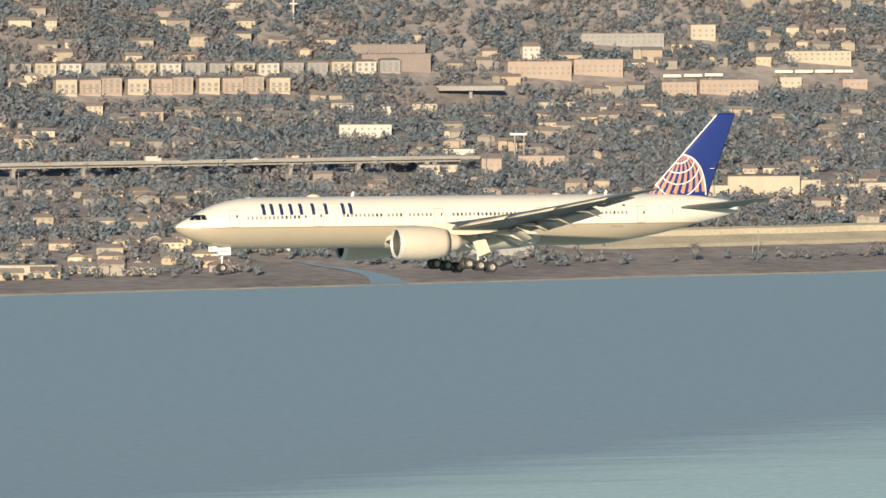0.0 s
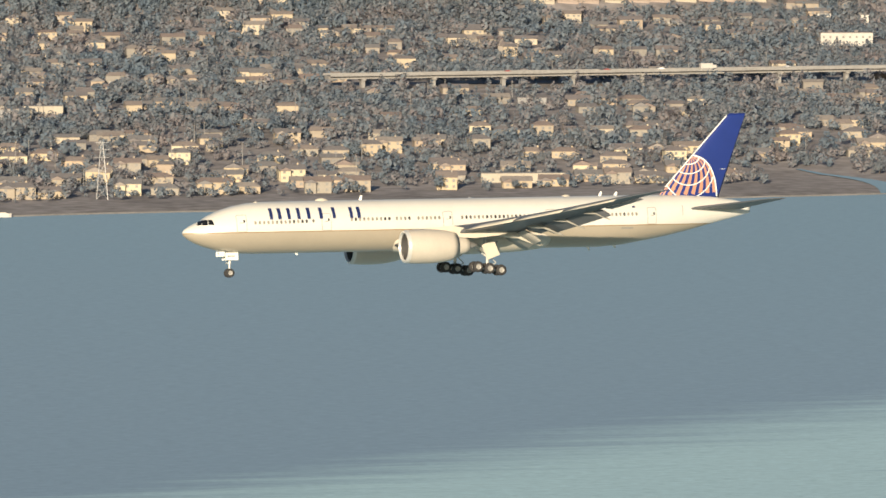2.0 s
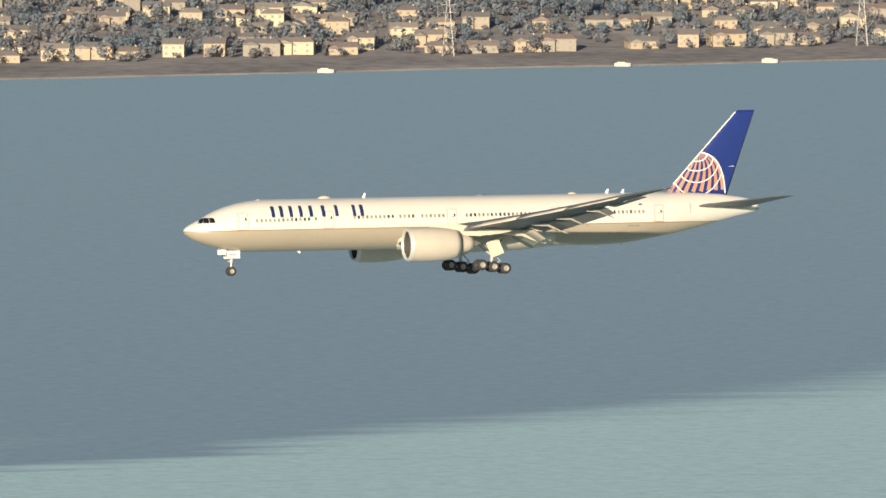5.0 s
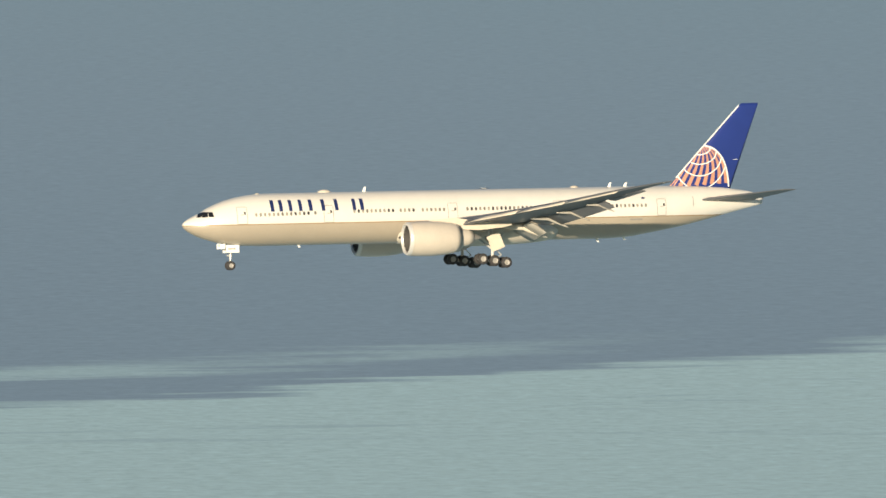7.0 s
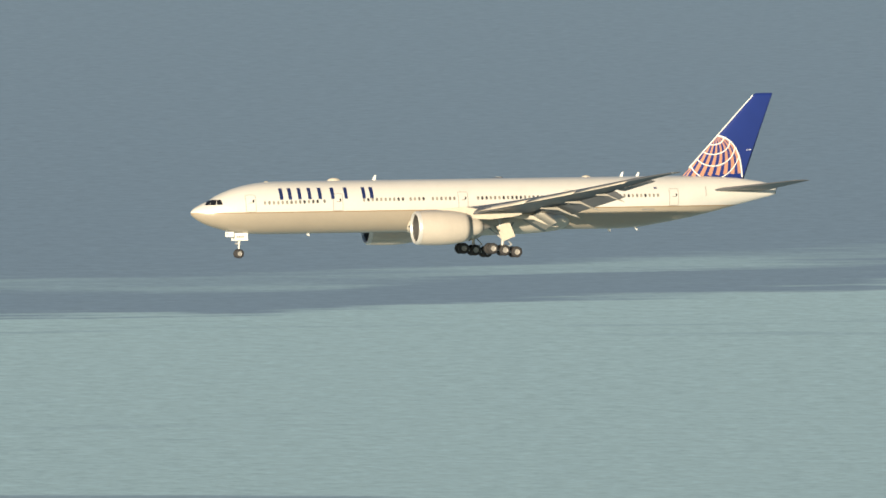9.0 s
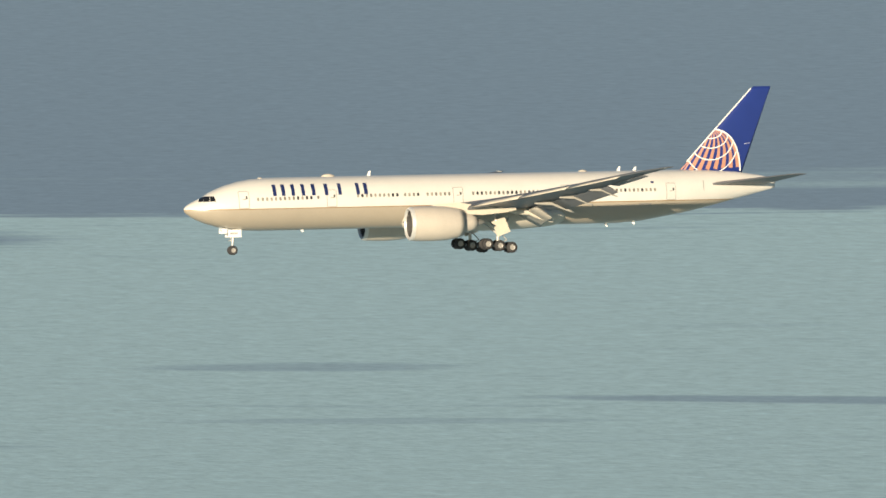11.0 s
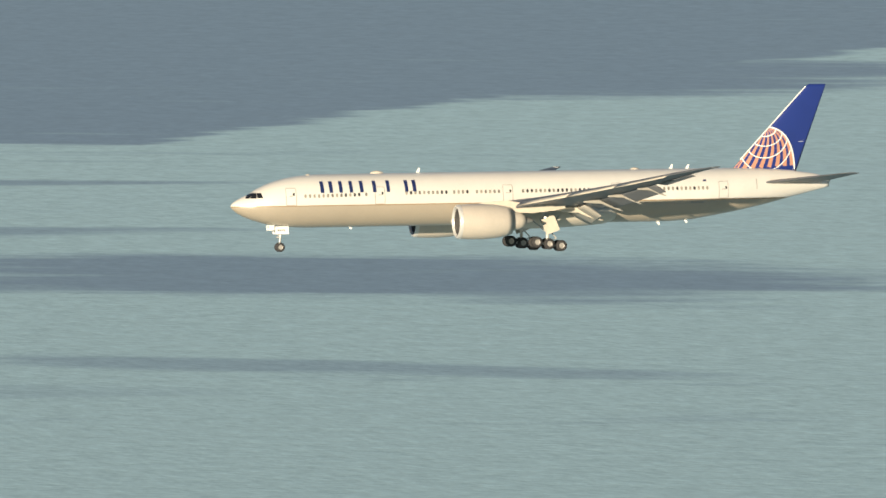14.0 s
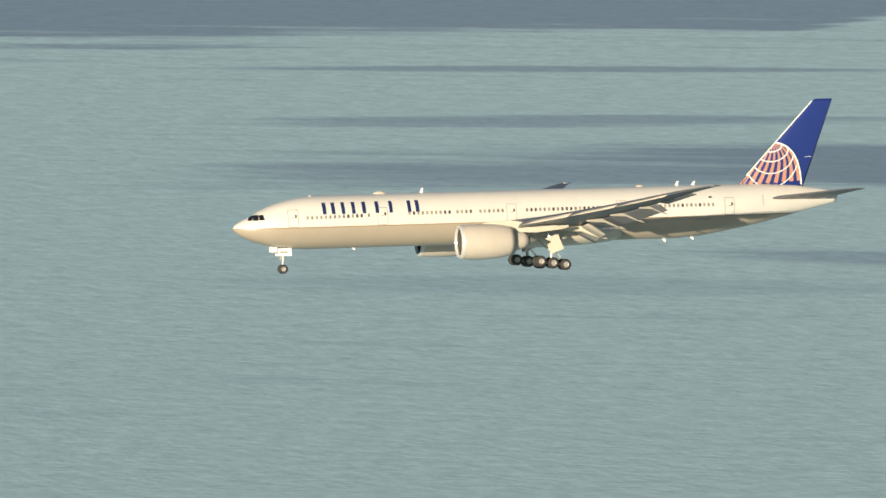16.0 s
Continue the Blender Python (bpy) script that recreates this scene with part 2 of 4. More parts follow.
def tube(bm, a, b, r0, r1=None, n=10):
    """A round bar from a to b."""
    a, b = Vector(a), Vector(b)
    r1 = r0 if r1 is None else r1
    m = (b - a).to_track_quat("Z", "Y").to_matrix()
    ra, rb = [], []
    for k in range(n):
        w = 2 * math.pi * k / n
        d = m @ Vector((math.cos(w), math.sin(w), 0))
        ra.append(bm.verts.new(a + d * r0))
        rb.append(bm.verts.new(b + d * r1))
    for k in range(n):
        bm.faces.new((ra[k], ra[(k + 1) % n], rb[(k + 1) % n], rb[k]))
    bm.faces.new(ra[::-1])
    bm.faces.new(rb)


def lathe(profile, n=32, axis="x", centre=(0, 0, 0), caps=True):
    """A turned shape: profile of (along, radius)."""
    rings = []
    for a, r in profile:
        ring = []
        for k in range(n):
            w = 2 * math.pi * k / n
            c, s = r * math.cos(w), r * math.sin(w)
            p = {"x": (a, c, s), "y": (c, a, s), "z": (c, s, a)}[axis]
            ring.append(tuple(p[i] + centre[i] for i in range(3)))
        rings.append(ring)
    return loft(rings, True, caps)


# ---- the airliner: nose forward along x, port along y; stations run aft from the nose ----
MID = 36.0
TOP = [(0, -.5), (.12, -.22), (.3, -.05), (.8, .27), (1.5, .62), (2.2, .92), (3.0, 1.45), (4, 1.90), (5, 2.27), (6.5, 2.68), (8, 2.93), (10, 3.08), (11.5, 3.1), (60, 3.1), (64, 3.02), (68, 2.75), (71, 2.3), (73, 1.85)]
BOT = [(0, -.5), (.12, -.78), (.3, -.95), (.8, -1.33), (1.5, -1.72), (2.5, -2.13), (4, -2.58), (5.5, -2.86), (7, -3.02), (9, -3.1), (53, -3.1), (56, -2.9), (59, -2.42), (62, -1.9), (65, -1.25), (68, -.52), (71, .2), (73, .68)]
WID = [(0, .02), (.12, .3), (.3, .52), (.8, .88), (1.5, 1.28), (2.5, 1.75), (4, 2.27), (5.5, 2.62), (7, 2.86), (9, 3.04), (11.5, 3.1), (54, 3.1), (58, 2.9), (62, 2.42), (66, 1.75), (70, .95), (72.5, .42), (73, .3)]


def along(table, s):
    return float(np.interp(s, [p[0] for p in table], [p[1] for p in table]))


def skin(s, w, out=0.0):
    """The point on the fuselage at station s and angle w (0: port side, 90: top), pushed out by out."""
    t, b, h = along(TOP, s), along(BOT, s), along(WID, s)
    c, r = (t + b) / 2, (t - b) / 2
    return Vector((MID - s, (h + out) * math.cos(w), c + (r + out) * math.sin(w)))


def skin_z(s, z, out=0.0, side=1):
    """The same by height instead of angle."""
    t, b = along(TOP, s), along(BOT, s)
    w = math.asin(max(-1, min(1, (z - (t + b) / 2) / ((t - b) / 2))))
    p = skin(s, w, out)
    p.y *= side
    return p


def patch(outline, out=0.025, side=1, rows=6):
    """A thin plate that follows the fuselage: outline gives (station0, station1, z) rows from low to high."""
    bm = bmesh.new()
    grid = []
    for s0, s1, z in outline:
        grid.append([[bm.verts.new(skin_z(s0 + (s1 - s0) * k / rows, z, o, side)) for k in range(rows + 1)] for o in (0.0, out)])
    for a, b in zip(grid, grid[1:]):
        for k in range(rows):
            bm.faces.new((a[1][k], a[1][k + 1], b[1][k + 1], b[1][k]))
        for k in (0, rows):
            bm.faces.new((a[0][k], a[1][k], b[1][k], b[0][k]))
    for g in (grid[0], grid[-1]):
        for k in range(rows):
            bm.faces.new((g[0][k], g[0][k + 1], g[1][k + 1], g[1][k]))
    bmesh.ops.recalc_face_normals(bm, faces=bm.faces)
    return bm


def upright(s0, s1, z0, z1, n=5):
    return [(s0, s1, z0 + (z1 - z0) * k / n) for k in range(n + 1)]


def aerofoil(chord, thick, n=9, droop=0.0):
    """Points (aft, up) round a wing section."""
    up, lo = [], []
    for k in range(n + 1):
        x = 0.5 - 0.5 * math.cos(math.pi * k / n)
        t = 5 * thick * (0.2969 * math.sqrt(x) - 0.126 * x - 0.3516 * x * x + 0.2843 * x ** 3 - 0.1036 * x ** 4)
        cam_l = 0.04 * (1 - (2 * x - 1) ** 2) * 0.5 - droop * max(0, 0.2 - x) ** 1.5 * 6
        up.append((x * chord, (cam_l + t) * chord))
        lo.append((x * chord, (cam_l - t * 0.8) * chord))
    return up + lo[-2:0:-1]


def wing_z(y):
    d = abs(y) - 3.1
    return -1.60 + 0.135 * d + 0.0012 * d * d


WING = [(2.2, 26.0, 40.6, .135), (3.1, 26.6, 40.6, .13), (6.5, 29.0, 40.5, .12), (10.4, 31.7, 40.7, .11), (16, 35.6, 42.6, .10), (22, 39.8, 44.9, .095), (28.6, 44.4, 47.4, .09), (30.5, 46.2, 48.3, .08), (31.8, 47.7, 49.1, .07), (32.4, 48.6, 49.5, .05)]


def wing_at(y):
    return [float(np.interp(y, [w[0] for w in WING], [w[k] for w in WING])) for k in (1, 2, 3)]


def rings_of(table, side, zf, droop=0.0):
    return [[(MID - (le + a), side * y, zf(y) + h) for a, h in aerofoil(te - le, th, droop=droop)] for y, le, te, th in table]


def flap(y0, y1, chord, angle, aft, drop, side, thick=.13):
    rings = []
    for k in range(5):
        y = y0 + (y1 - y0) * k / 4
        le, te, th = wing_at(y)
        c = chord * (te - le) ** 0.5
        w = radians(angle)
        rings.append([(MID - (te + aft + a * math.cos(w) + h * math.sin(w)), side * y, wing_z(y) - drop - a * math.sin(w) + h * math.cos(w)) for a, h in aerofoil(c, thick)])
    return loft(rings)


def wheel_at(parent, name, pos, r, wide):
    """A tyre with its rim as a part."""
    hub = [(-wide / 2, r * .55), (-wide / 2, r * .82), (-wide * .36, r * .96), (0, r), (wide * .36, r * .96), (wide / 2, r * .80), (wide * .47, r * .50)]
    t = part(name, lathe(hub, 26, "y", pos, False), M_TYRE, parent, smooth=True)
    rim = [(-wide * .46, r * .12), (-wide * .50, r * .2), (-wide * .36, r * .3), (-wide * .47, r * .52), (wide * .47, r * .52), (wide * .36, r * .3), (wide * .50, r * .2), (wide * .46, r * .12)]
    part("rim", lathe(rim, 20, "y", pos), M_RIM, t, "pale metal wheel rim")
    return t


def airliner():
    plane = new("airliner")
    tagged(plane, "white twin-engine airliner with blue tail and gear down", "airliner")
    st = sorted(set([p[0] for p in TOP + BOT + WID] + [.05, 1.1, 1.9, 3.5, 4.5, 6, 7.5, 10.5, 13, 20, 30, 40, 50, 57, 60.5, 63, 67, 69, 72]))
    n = 56
    body = part("fuselage", loft([[skin(s, 2 * math.pi * k / n) for k in range(n)] for s in st]), M_PAINT, plane, "white fuselage with grey belly and gold line", True)
    # belly fairing round the wing root
    fair = []
    for s in np.linspace(26.0, 46.0, 23):
        e = math.sin(math.pi * (s - 26.0) / 20) ** 0.5
        fair.append([(MID - s, (2.45 + .95 * e) * math.cos(w) , -1.75 + (1.2 + .72 * e) * math.sin(w)) for w in np.linspace(0, 2 * math.pi, 36, endpoint=False)])
    part("wing_body_fairing", loft(fair), M_CREAM, plane, smooth=True)
    # cockpit windows
    for side in (1, -1):
        for s0, s1, t0, t1, z0, z1 in ((1.55, 2.0, 2.05, 2.45, .40, .98), (2.06, 2.72, 2.42, 2.84, .40, 1.02), (2.80, 3.42, 2.86, 3.3, .43, 1.02)):
            o = [(s0 + (t0 - s0) * k / 4, s1 + (t1 - s1) * k / 4, z0 + (z1 - z0) * k / 4) for k in range(5)]
            part("cockpit_window", patch(o, .02, side, 3), M_GLASS, plane)
    # cabin windows
    bm = bmesh.new()
    pts = []
    for k in range(12):
        w = 2 * math.pi * k / 12
        pts.append((.14 * math.copysign(abs(math.cos(w)) ** .6, math.cos(w)), .215 * math.copysign(abs(math.sin(w)) ** .6, math.sin(w))))
    lo = [bm.verts.new((x, -.03, z)) for x, z in pts]
    hi = [bm.verts.new((x, .022, z)) for x, z in pts]
    bm.faces.new(hi[::-1])
    for k in range(12):
        bm.faces.new((lo[k], lo[(k + 1) % 12], hi[(k + 1) % 12], hi[k]))
    pane = part("window", bm, M_PANE, body)
    runs = ((8.25, 13), (15.5, 1), (20.35, 10), (26.1, 4), (28.85, 6), (34.45, 20), (46.9, 20))
    first = True
    for side in (1, -1):
        for s0, cnt in runs:
            for k in range(cnt):
                s = s0 + .533 * k
                p = skin_z(s, .78 - .2 * max(0, min(1, (21 - s) / 11)))
                m = pose(p.x, p.y * side, p.z, 14.5 * side, 0, 0 if side > 0 else 180)
                if first:
                    pane.matrix_basis, first = m, False
                else:
                    again(pane, "window", m)
    # doors: a raised seam round each leaf, with a small pane and handle
    for side in (1, -1):
        for s0, s1 in ((6.05, 7.15), (16.6, 17.7), (32.05, 33.15), (45.35, 46.45), (58.55, 59.65)):
            z0, z1, e = -.42, 1.48, .06
            d = part("door", patch(upright(s0, s1, z0, z1), .018, side), M_PAINT, plane)
            for a, b, c, f in ((s0 - e, s0, z0, z1), (s1, s1 + e, z0, z1), (s0, s1, z1, z1 + e), (s0, s1, z0 - e, z0)):
                part("seam", patch(upright(a, b, c, f), .022, side), M_SEAM, d)
            part("door_window", patch(upright(s1 - .34, s1 - .16, .62, .95), .03, side, 2), M_GLASS, d)
            part("handle", patch(upright(s0 + .35, s0 + .75, .55, .63), .035, side, 2), M_SEAM, d)
    # airline mark as plain navy bars of the size of its letters
    z0, z1 = .92, 2.24
    bars = ((10.08, 10.50), (11.13, 11.55), (12.32, 12.72), (13.55, 13.95), (14.80, 15.22), (16.35, 16.77), (18.0, 18.40), (20.2, 20.6), (21.15, 21.58))
    for side in (1, -1):
        for a, b in bars:
            part("marking", patch(upright(a, b, z0, z1), .030, side, 2), M_NAVY, body, "navy blue bar of the airline mark")
        part("marking", patch(upright(55.0, 56.6, -.98, -.78), .02, side, 2), M_SEAM, body, "grey bar of small writing")
        part("marking", patch(upright(56.6, 57.0, 1.55, 1.75), .02, side, 2), M_NAVY, body, "small dark bar")
    # fin: blue blade, white leading edge, globe of peach bars and white lines
    fin_t = [(2.5, 60.6, 68.9, .09), (3.2, 61.3, 69.2, .09), (8.0, 65.9, 71.0, .085), (12.5, 70.2, 72.7, .08), (12.85, 70.65, 72.8, .06)]
    fin = loft([[(MID - (le + a), h, z) for a, h in aerofoil(te - le, th) for h in (h - .02 * (te - le) * (1 - (2 * a / (te - le) - 1) ** 2),)] for z, le, te, th in fin_t])
    fin = part("fin", fin, M_BLUE, plane, "deep blue tail fin with globe mark", True)

    def fin_le(z):
        return float(np.interp(z, [f[0] for f in fin_t], [f[1] for f in fin_t]))

    def fin_te(z):
        return float(np.interp(z, [f[0] for f in fin_t], [f[2] for f in fin_t]))

    def fin_side(s, z, out):
        le, te = fin_le(z), fin_te(z)
        c = te - le
        x = max(0.0, min(1.0, (s - le) / c))
        th = float(np.interp(z, [f[0] for f in fin_t], [f[3] for f in fin_t]))
        return 5 * th * (0.2969 * math.sqrt(x) - 0.126 * x - 0.3516 * x * x + 0.2843 * x ** 3 - 0.1036 * x ** 4) * c + out

    bm = bmesh.new()
    for a, b in ((4.0, 8.2), (8.25, 12.6)):
        tube(bm, (MID - fin_le(a) + .02, 0, a), (MID - fin_le(b) + .02, 0, b), .085, .075, 8)
    part("leading_edge", bm, M_WHITE, fin, "bare white leading edge")
    def strip(pts, wide, out, side):
        bm = bmesh.new()
        rows = []
        for k, (s, z) in enumerate(pts):
            s2, z2 = pts[min(k + 1, len(pts) - 1)]
            s1, z1 = pts[max(k - 1, 0)]
            d = Vector((s2 - s1, z2 - z1)).normalized()
            nrm = Vector((-d.y, d.x))
            w = wide(k / (len(pts) - 1)) / 2
            row = []
            for e in (-w, w):
                a, b = s + nrm.x * e, z + nrm.y * e
                b = max(2.75, b)
                a = max(fin_le(b) + .03, min(fin_te(b) - .03, a))
                for o in (out - .03, out):
                    row.append(bm.verts.new((MID - a, side * fin_side(a, b, o), b)))
            rows.append(row)
        for a, b in zip(rows, rows[1:]):
            bm.faces.new((a[1], a[3], b[3], b[1]))
            bm.faces.new((a[0], a[1], b[1], b[0]))
            bm.faces.new((a[2], a[3], b[3], b[2]))
        bmesh.ops.recalc_face_normals(bm, faces=bm.faces)
        return bm

    crown = (65.35, 7.85)

    def meridian(f):
        """End and bend of the curve from the crown to the root, 0 along the leading edge, 1 at the rear rim."""
        e = (60.9 + 7.75 * f, 2.45)
        g = f ** 1.3
        return e, ((1 - g) * ((crown[0] + e[0]) / 2 - .1) + g * 68.5, (1 - g) * (crown[1] + e[1]) / 2 + g * 7.5)

    for side in (1, -1):
        for j in range(8):
            f = j / 7
            (ex, ez), mid = meridian(f * .97 + .01)
            pts = []
            for k in range(12):
                t = .06 + .94 * k / 11
                a = (crown[0] * (1 - t) ** 2 + 2 * mid[0] * t * (1 - t) + ex * t * t, crown[1] * (1 - t) ** 2 + 2 * mid[1] * t * (1 - t) + ez * t * t)
                if a[1] > 2.76:
                    pts.append(a)
            part("globe_stripe", strip(pts, lambda t: .08 + .44 * t, .020, side), M_PEACH, fin, "peach stripe of the globe mark")
        for r in (.22, .42, .63, .84):
            pts = []
            for k in range(15):
                f = k / 14
                (ex, ez), mid = meridian(f)
                t = r * (.82 + .36 * math.sin(math.pi * f))
                a = (crown[0] * (1 - t) ** 2 + 2 * mid[0] * t * (1 - t) + ex * t * t, crown[1] * (1 - t) ** 2 + 2 * mid[1] * t * (1 - t) + ez * t * t)
                pts.append(a)
            part("globe_line", strip(pts, lambda t: .12, .034, side), M_WHITE, fin, "white line of the globe mark")
        pts = []
        for k in range(16):
            t = k / 15
            mid = (68.6, 7.6)
            pts.append((crown[0] * (1 - t) ** 2 + 2 * mid[0] * t * (1 - t) + 68.75 * t * t, crown[1] * (1 - t) ** 2 + 2 * mid[1] * t * (1 - t) + 2.8 * t * t))
        part("globe_line", strip(pts, lambda t: .17, .036, side), M_WHITE, fin, "white rim of the globe mark")
        part("marking", strip([(69.3, 6.05), (70.0, 6.1)], lambda t: .045, .03, side), M_WHITE, fin, "short white dash")
    # tailplanes
    for side in (1, -1):
        tp = [(0.9, 63.6, 71.6, .075), (2.0, 64.6, 71.6, .075), (6, 67.6, 72.4, .07), (10.3, 71.0, 73.3, .065), (10.75, 71.6, 73.4, .05)]
        part("tailplane", loft(rings_of(tp, side, lambda y: 1.05 + .115 * y)), M_SHADED_GREY, plane, "tailplane in shade-darkened grey", True)
    for side in (1, -1):
        part("trim_mark", patch(upright(63.35, 63.42, .55, 1.75), .02, side, 2), M_SEAM, body)
    part("tail_outlet", lathe([(MID - 72.6, .3), (MID - 73.1, .26), (MID - 73.15, .15)], 14, "x", (0, 0, 1.45)), M_DARK, plane)
    # wings
    for side in (1, -1):
        wing = part("wing", loft(rings_of(WING, side, wing_z, .10)), M_SHADED_GREY, plane, "grey swept wing, underside shade in its colour, flaps lowered", True)
        # outer flaps take the shade-darkened grey, the inner one stays pale
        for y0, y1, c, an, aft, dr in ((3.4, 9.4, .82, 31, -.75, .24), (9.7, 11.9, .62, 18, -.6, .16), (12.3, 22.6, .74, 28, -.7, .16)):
            part("flap", flap(y0, y1, c, an, aft, dr, side), M_FLAP if y0 < 4 else M_SHADED_GREY, wing, "lowered pale flap" if y0 < 4 else "lowered flap in shade-darkened grey", True)
        part("aileron", flap(23.0, 28.4, .42, 10, -.35, .1, side), M_SHADED_GREY, wing, "", True)
        # slats
        for y0, y1 in ((4.4, 8.4), (11.0, 16.5), (16.7, 22.2), (22.4, 28.3)):
            rings = []
            for k in range(4):
                y = y0 + (y1 - y0) * k / 3
                le, te, th = wing_at(y)
                c = .13 * (te - le) + .3
                w = radians(-24)
                rings.append([(MID - (le - .45 + a * math.cos(w) + h * math.sin(w)), side * y, wing_z(y) - .38 - a * math.sin(w) + h * math.cos(w)) for a, h in aerofoil(c, .16)])
            part("slat", loft(rings), M_CREAM, wing, "extended pale slat", True)
        # flap track fairings, drooped at the rear
        for y, ln, r in ((6.9, 5.6, .46), (12.8, 4.8, .26), (16.8, 4.2, .22), (21.4, 3.5, .19)):
            le, te, th = wing_at(y)
            rings = []
            for k in range(12):
                t = k / 11
                a = te - ln * .55 + ln * t
                rad = r * max(.04, math.sin(math.pi * min(1, t * .93 + .04)) ** .7)
                zc = wing_z(y) - .36 - (max(0, t - .45) / .55) * ln * .24
                rings.append([(MID - a, side * y + rad * .62 * math.cos(w), zc + rad * math.sin(w)) for w in np.linspace(0, 2 * math.pi, 12, endpoint=False)])
            part("flap_fairing", loft(rings), M_CREAM if y < 10 else M_FLAP, wing, "cream flap track fairing" if y < 10 else "pale flap track fairing", True)
        part("tip_light", lathe([(MID - 48.2, .02), (MID - 48.5, .09), (MID - 49.0, .03)], 8, "x", (0, side * 31.9, wing_z(31.9) + .03)), M_WHITE, wing)
        # engine
        ey, ez, es = side * 9.65, -2.62, 24.4
        R = 1.98
        outer = [(0.0, .87), (.05, .93), (.18, .97), (.5, 1.0), (1.4, 1.035), (3.0, 1.045), (4.6, 1.0), (5.8, .90), (6.55, .80)]
        prof = [(MID - (es + 6.45), .74 * R)] + [(MID - (es + a), r * R) for a, r in reversed(outer)] + [(MID - (es + .12), .83 * R), (MID - (es + .7), .80 * R), (MID - (es + 1.5), .82 * R), (MID - (es + 1.52), .02)]
        nac = part("engine_nacelle", lathe(prof, 40, "x", (0, ey, ez)), M_NACELLE, plane, "pale grey engine nacelle", True)
        lip = [(MID - (es + .42), 1.0 * R + .012), (MID - (es + .18), .975 * R + .012), (MID - (es + .05), .935 * R + .012), (MID - es + .012, .875 * R), (MID - (es + .05), .835 * R - .012), (MID - (es + .35), .815 * R - .012)]
        part("inlet_lip", lathe(lip, 40, "x", (0, ey, ez), False), M_LIP, nac, "bare polished inlet lip", True)
        duct = [(MID - (es + .28), .812 * R), (MID - (es + .7), .795 * R), (MID - (es + 1.48), .815 * R)]
        part("inlet_duct", lathe(duct, 40, "x", (0, ey, ez), False), M_SHADED_DUCT, nac, "grey inlet duct with its inner shadow in the colour", True)
        bm = bmesh.new()
        for k in range(22):
            w = 2 * math.pi * k / 22
            box(bm, -.03, .03, .35, .79 * R, -.13, .13, Matrix.Translation((MID - es - 1.4, ey, ez)) @ Matrix.Rotation(w, 4, 'X') @ Matrix.Rotation(.6, 4, 'Y'))
        part("fan", bm, M_DARK, nac, "dark fan blades")
        part("spinner", lathe([(MID - (es + .85), .02), (MID - (es + 1.1), .22), (MID - (es + 1.5), .42)], 18, "x", (0, ey, ez)), M_DARK, nac, smooth=True)
        core = [(MID - (es + 6.2), 1.25), (MID - (es + 6.6), 1.22), (MID - (es + 7.6), 1.0), (MID - (es + 8.2), .82), (MID - (es + 8.22), .5)]
        part("core_nozzle", lathe(core, 28, "x", (0, ey, ez + .02)), M_NACELLE, nac, "pale grey core cowl", True)
        part("exhaust_plug", lathe([(MID - (es + 7.9), .5), (MID - (es + 8.6), .42), (MID - (es + 9.3), .12), (MID - (es + 9.4), .02)], 18, "x", (0, ey, ez + .02)), M_NOZZLE, nac, "bare metal exhaust plug", True)
        pyl = []
        for s, w, zt, zb in ((26.4, .08, -.75, -1.1), (27.6, .32, -.45, -1.3), (30.5, .42, -.25, -1.6), (33.5, .40, -.75, -1.75), (36.4, .22, -1.05, -1.5), (37.6, .06, -1.0, -1.25)):
            pyl.append([(MID - s, ey - w, zb), (MID - s, ey + w, zb), (MID - s, ey + w * .8, zt), (MID - s, ey - w * .8, zt)])
        part("pylon", loft(pyl), M_CREAM, plane, "cream engine pylon")
        bm = bmesh.new()
        box(bm, MID - es - 3.0, MID - es - 1.6, -.03, .03, 0, .5, Matrix.Translation((0, ey - side * 1.5, ez + 1.3)) @ Matrix.Rotation(side * -.9, 4, 'X'))
        part("nacelle_strake", bm, M_WHITE, nac)
    # main landing gear
    for side in (1, -1):
        gear = part("main_gear", (lambda b: (tube(b, (MID - 36.4, side * 5.3, -1.6), (MID - 36.6, side * 5.5, -3.9), .27, .27), tube(b, (MID - 36.6, side * 5.5, -3.9), (MID - 36.6, side * 5.5, -5.4), .19, .19), tube(b, (MID - 34.4, side * 4.6, -2.2), (MID - 36.5, side * 5.5, -4.0), .11, .11, 8), tube(b, (MID - 38.4, side * 4.2, -2.2), (MID - 36.7, side * 5.4, -4.1), .10, .10, 8), tube(b, (MID - 36.7, side * 5.5, -3.7), (MID - 37.7, side * 5.5, -4.75), .07, .07, 6), tube(b, (MID - 37.7, side * 5.5, -4.75), (MID - 36.8, side * 5.5, -5.2), .07, .07, 6), tube(b, (MID - 36.5, side * 2.9, -2.6), (MID - 36.6, side * 5.4, -3.8), .10, .10, 8), b)[-1])(bmesh.new()), M_METAL, plane, "metal landing gear leg")
        tilt = .155
        bm = bmesh.new()
        tube(bm, (MID - 35.0, side * 5.5, -5.41 + 1.6 * tilt), (MID - 38.2, side * 5.5, -5.41 - 1.6 * tilt), .16)
        for k in (-1, 0, 1):
            tube(bm, (MID - 36.6 - 1.47 * k, side * 5.5 - .75, -5.41 - 1.47 * k * tilt), (MID - 36.6 - 1.47 * k, side * 5.5 + .75, -5.41 - 1.47 * k * tilt), .10)
        bog = part("bogie_beam", bm, M_METAL, gear)
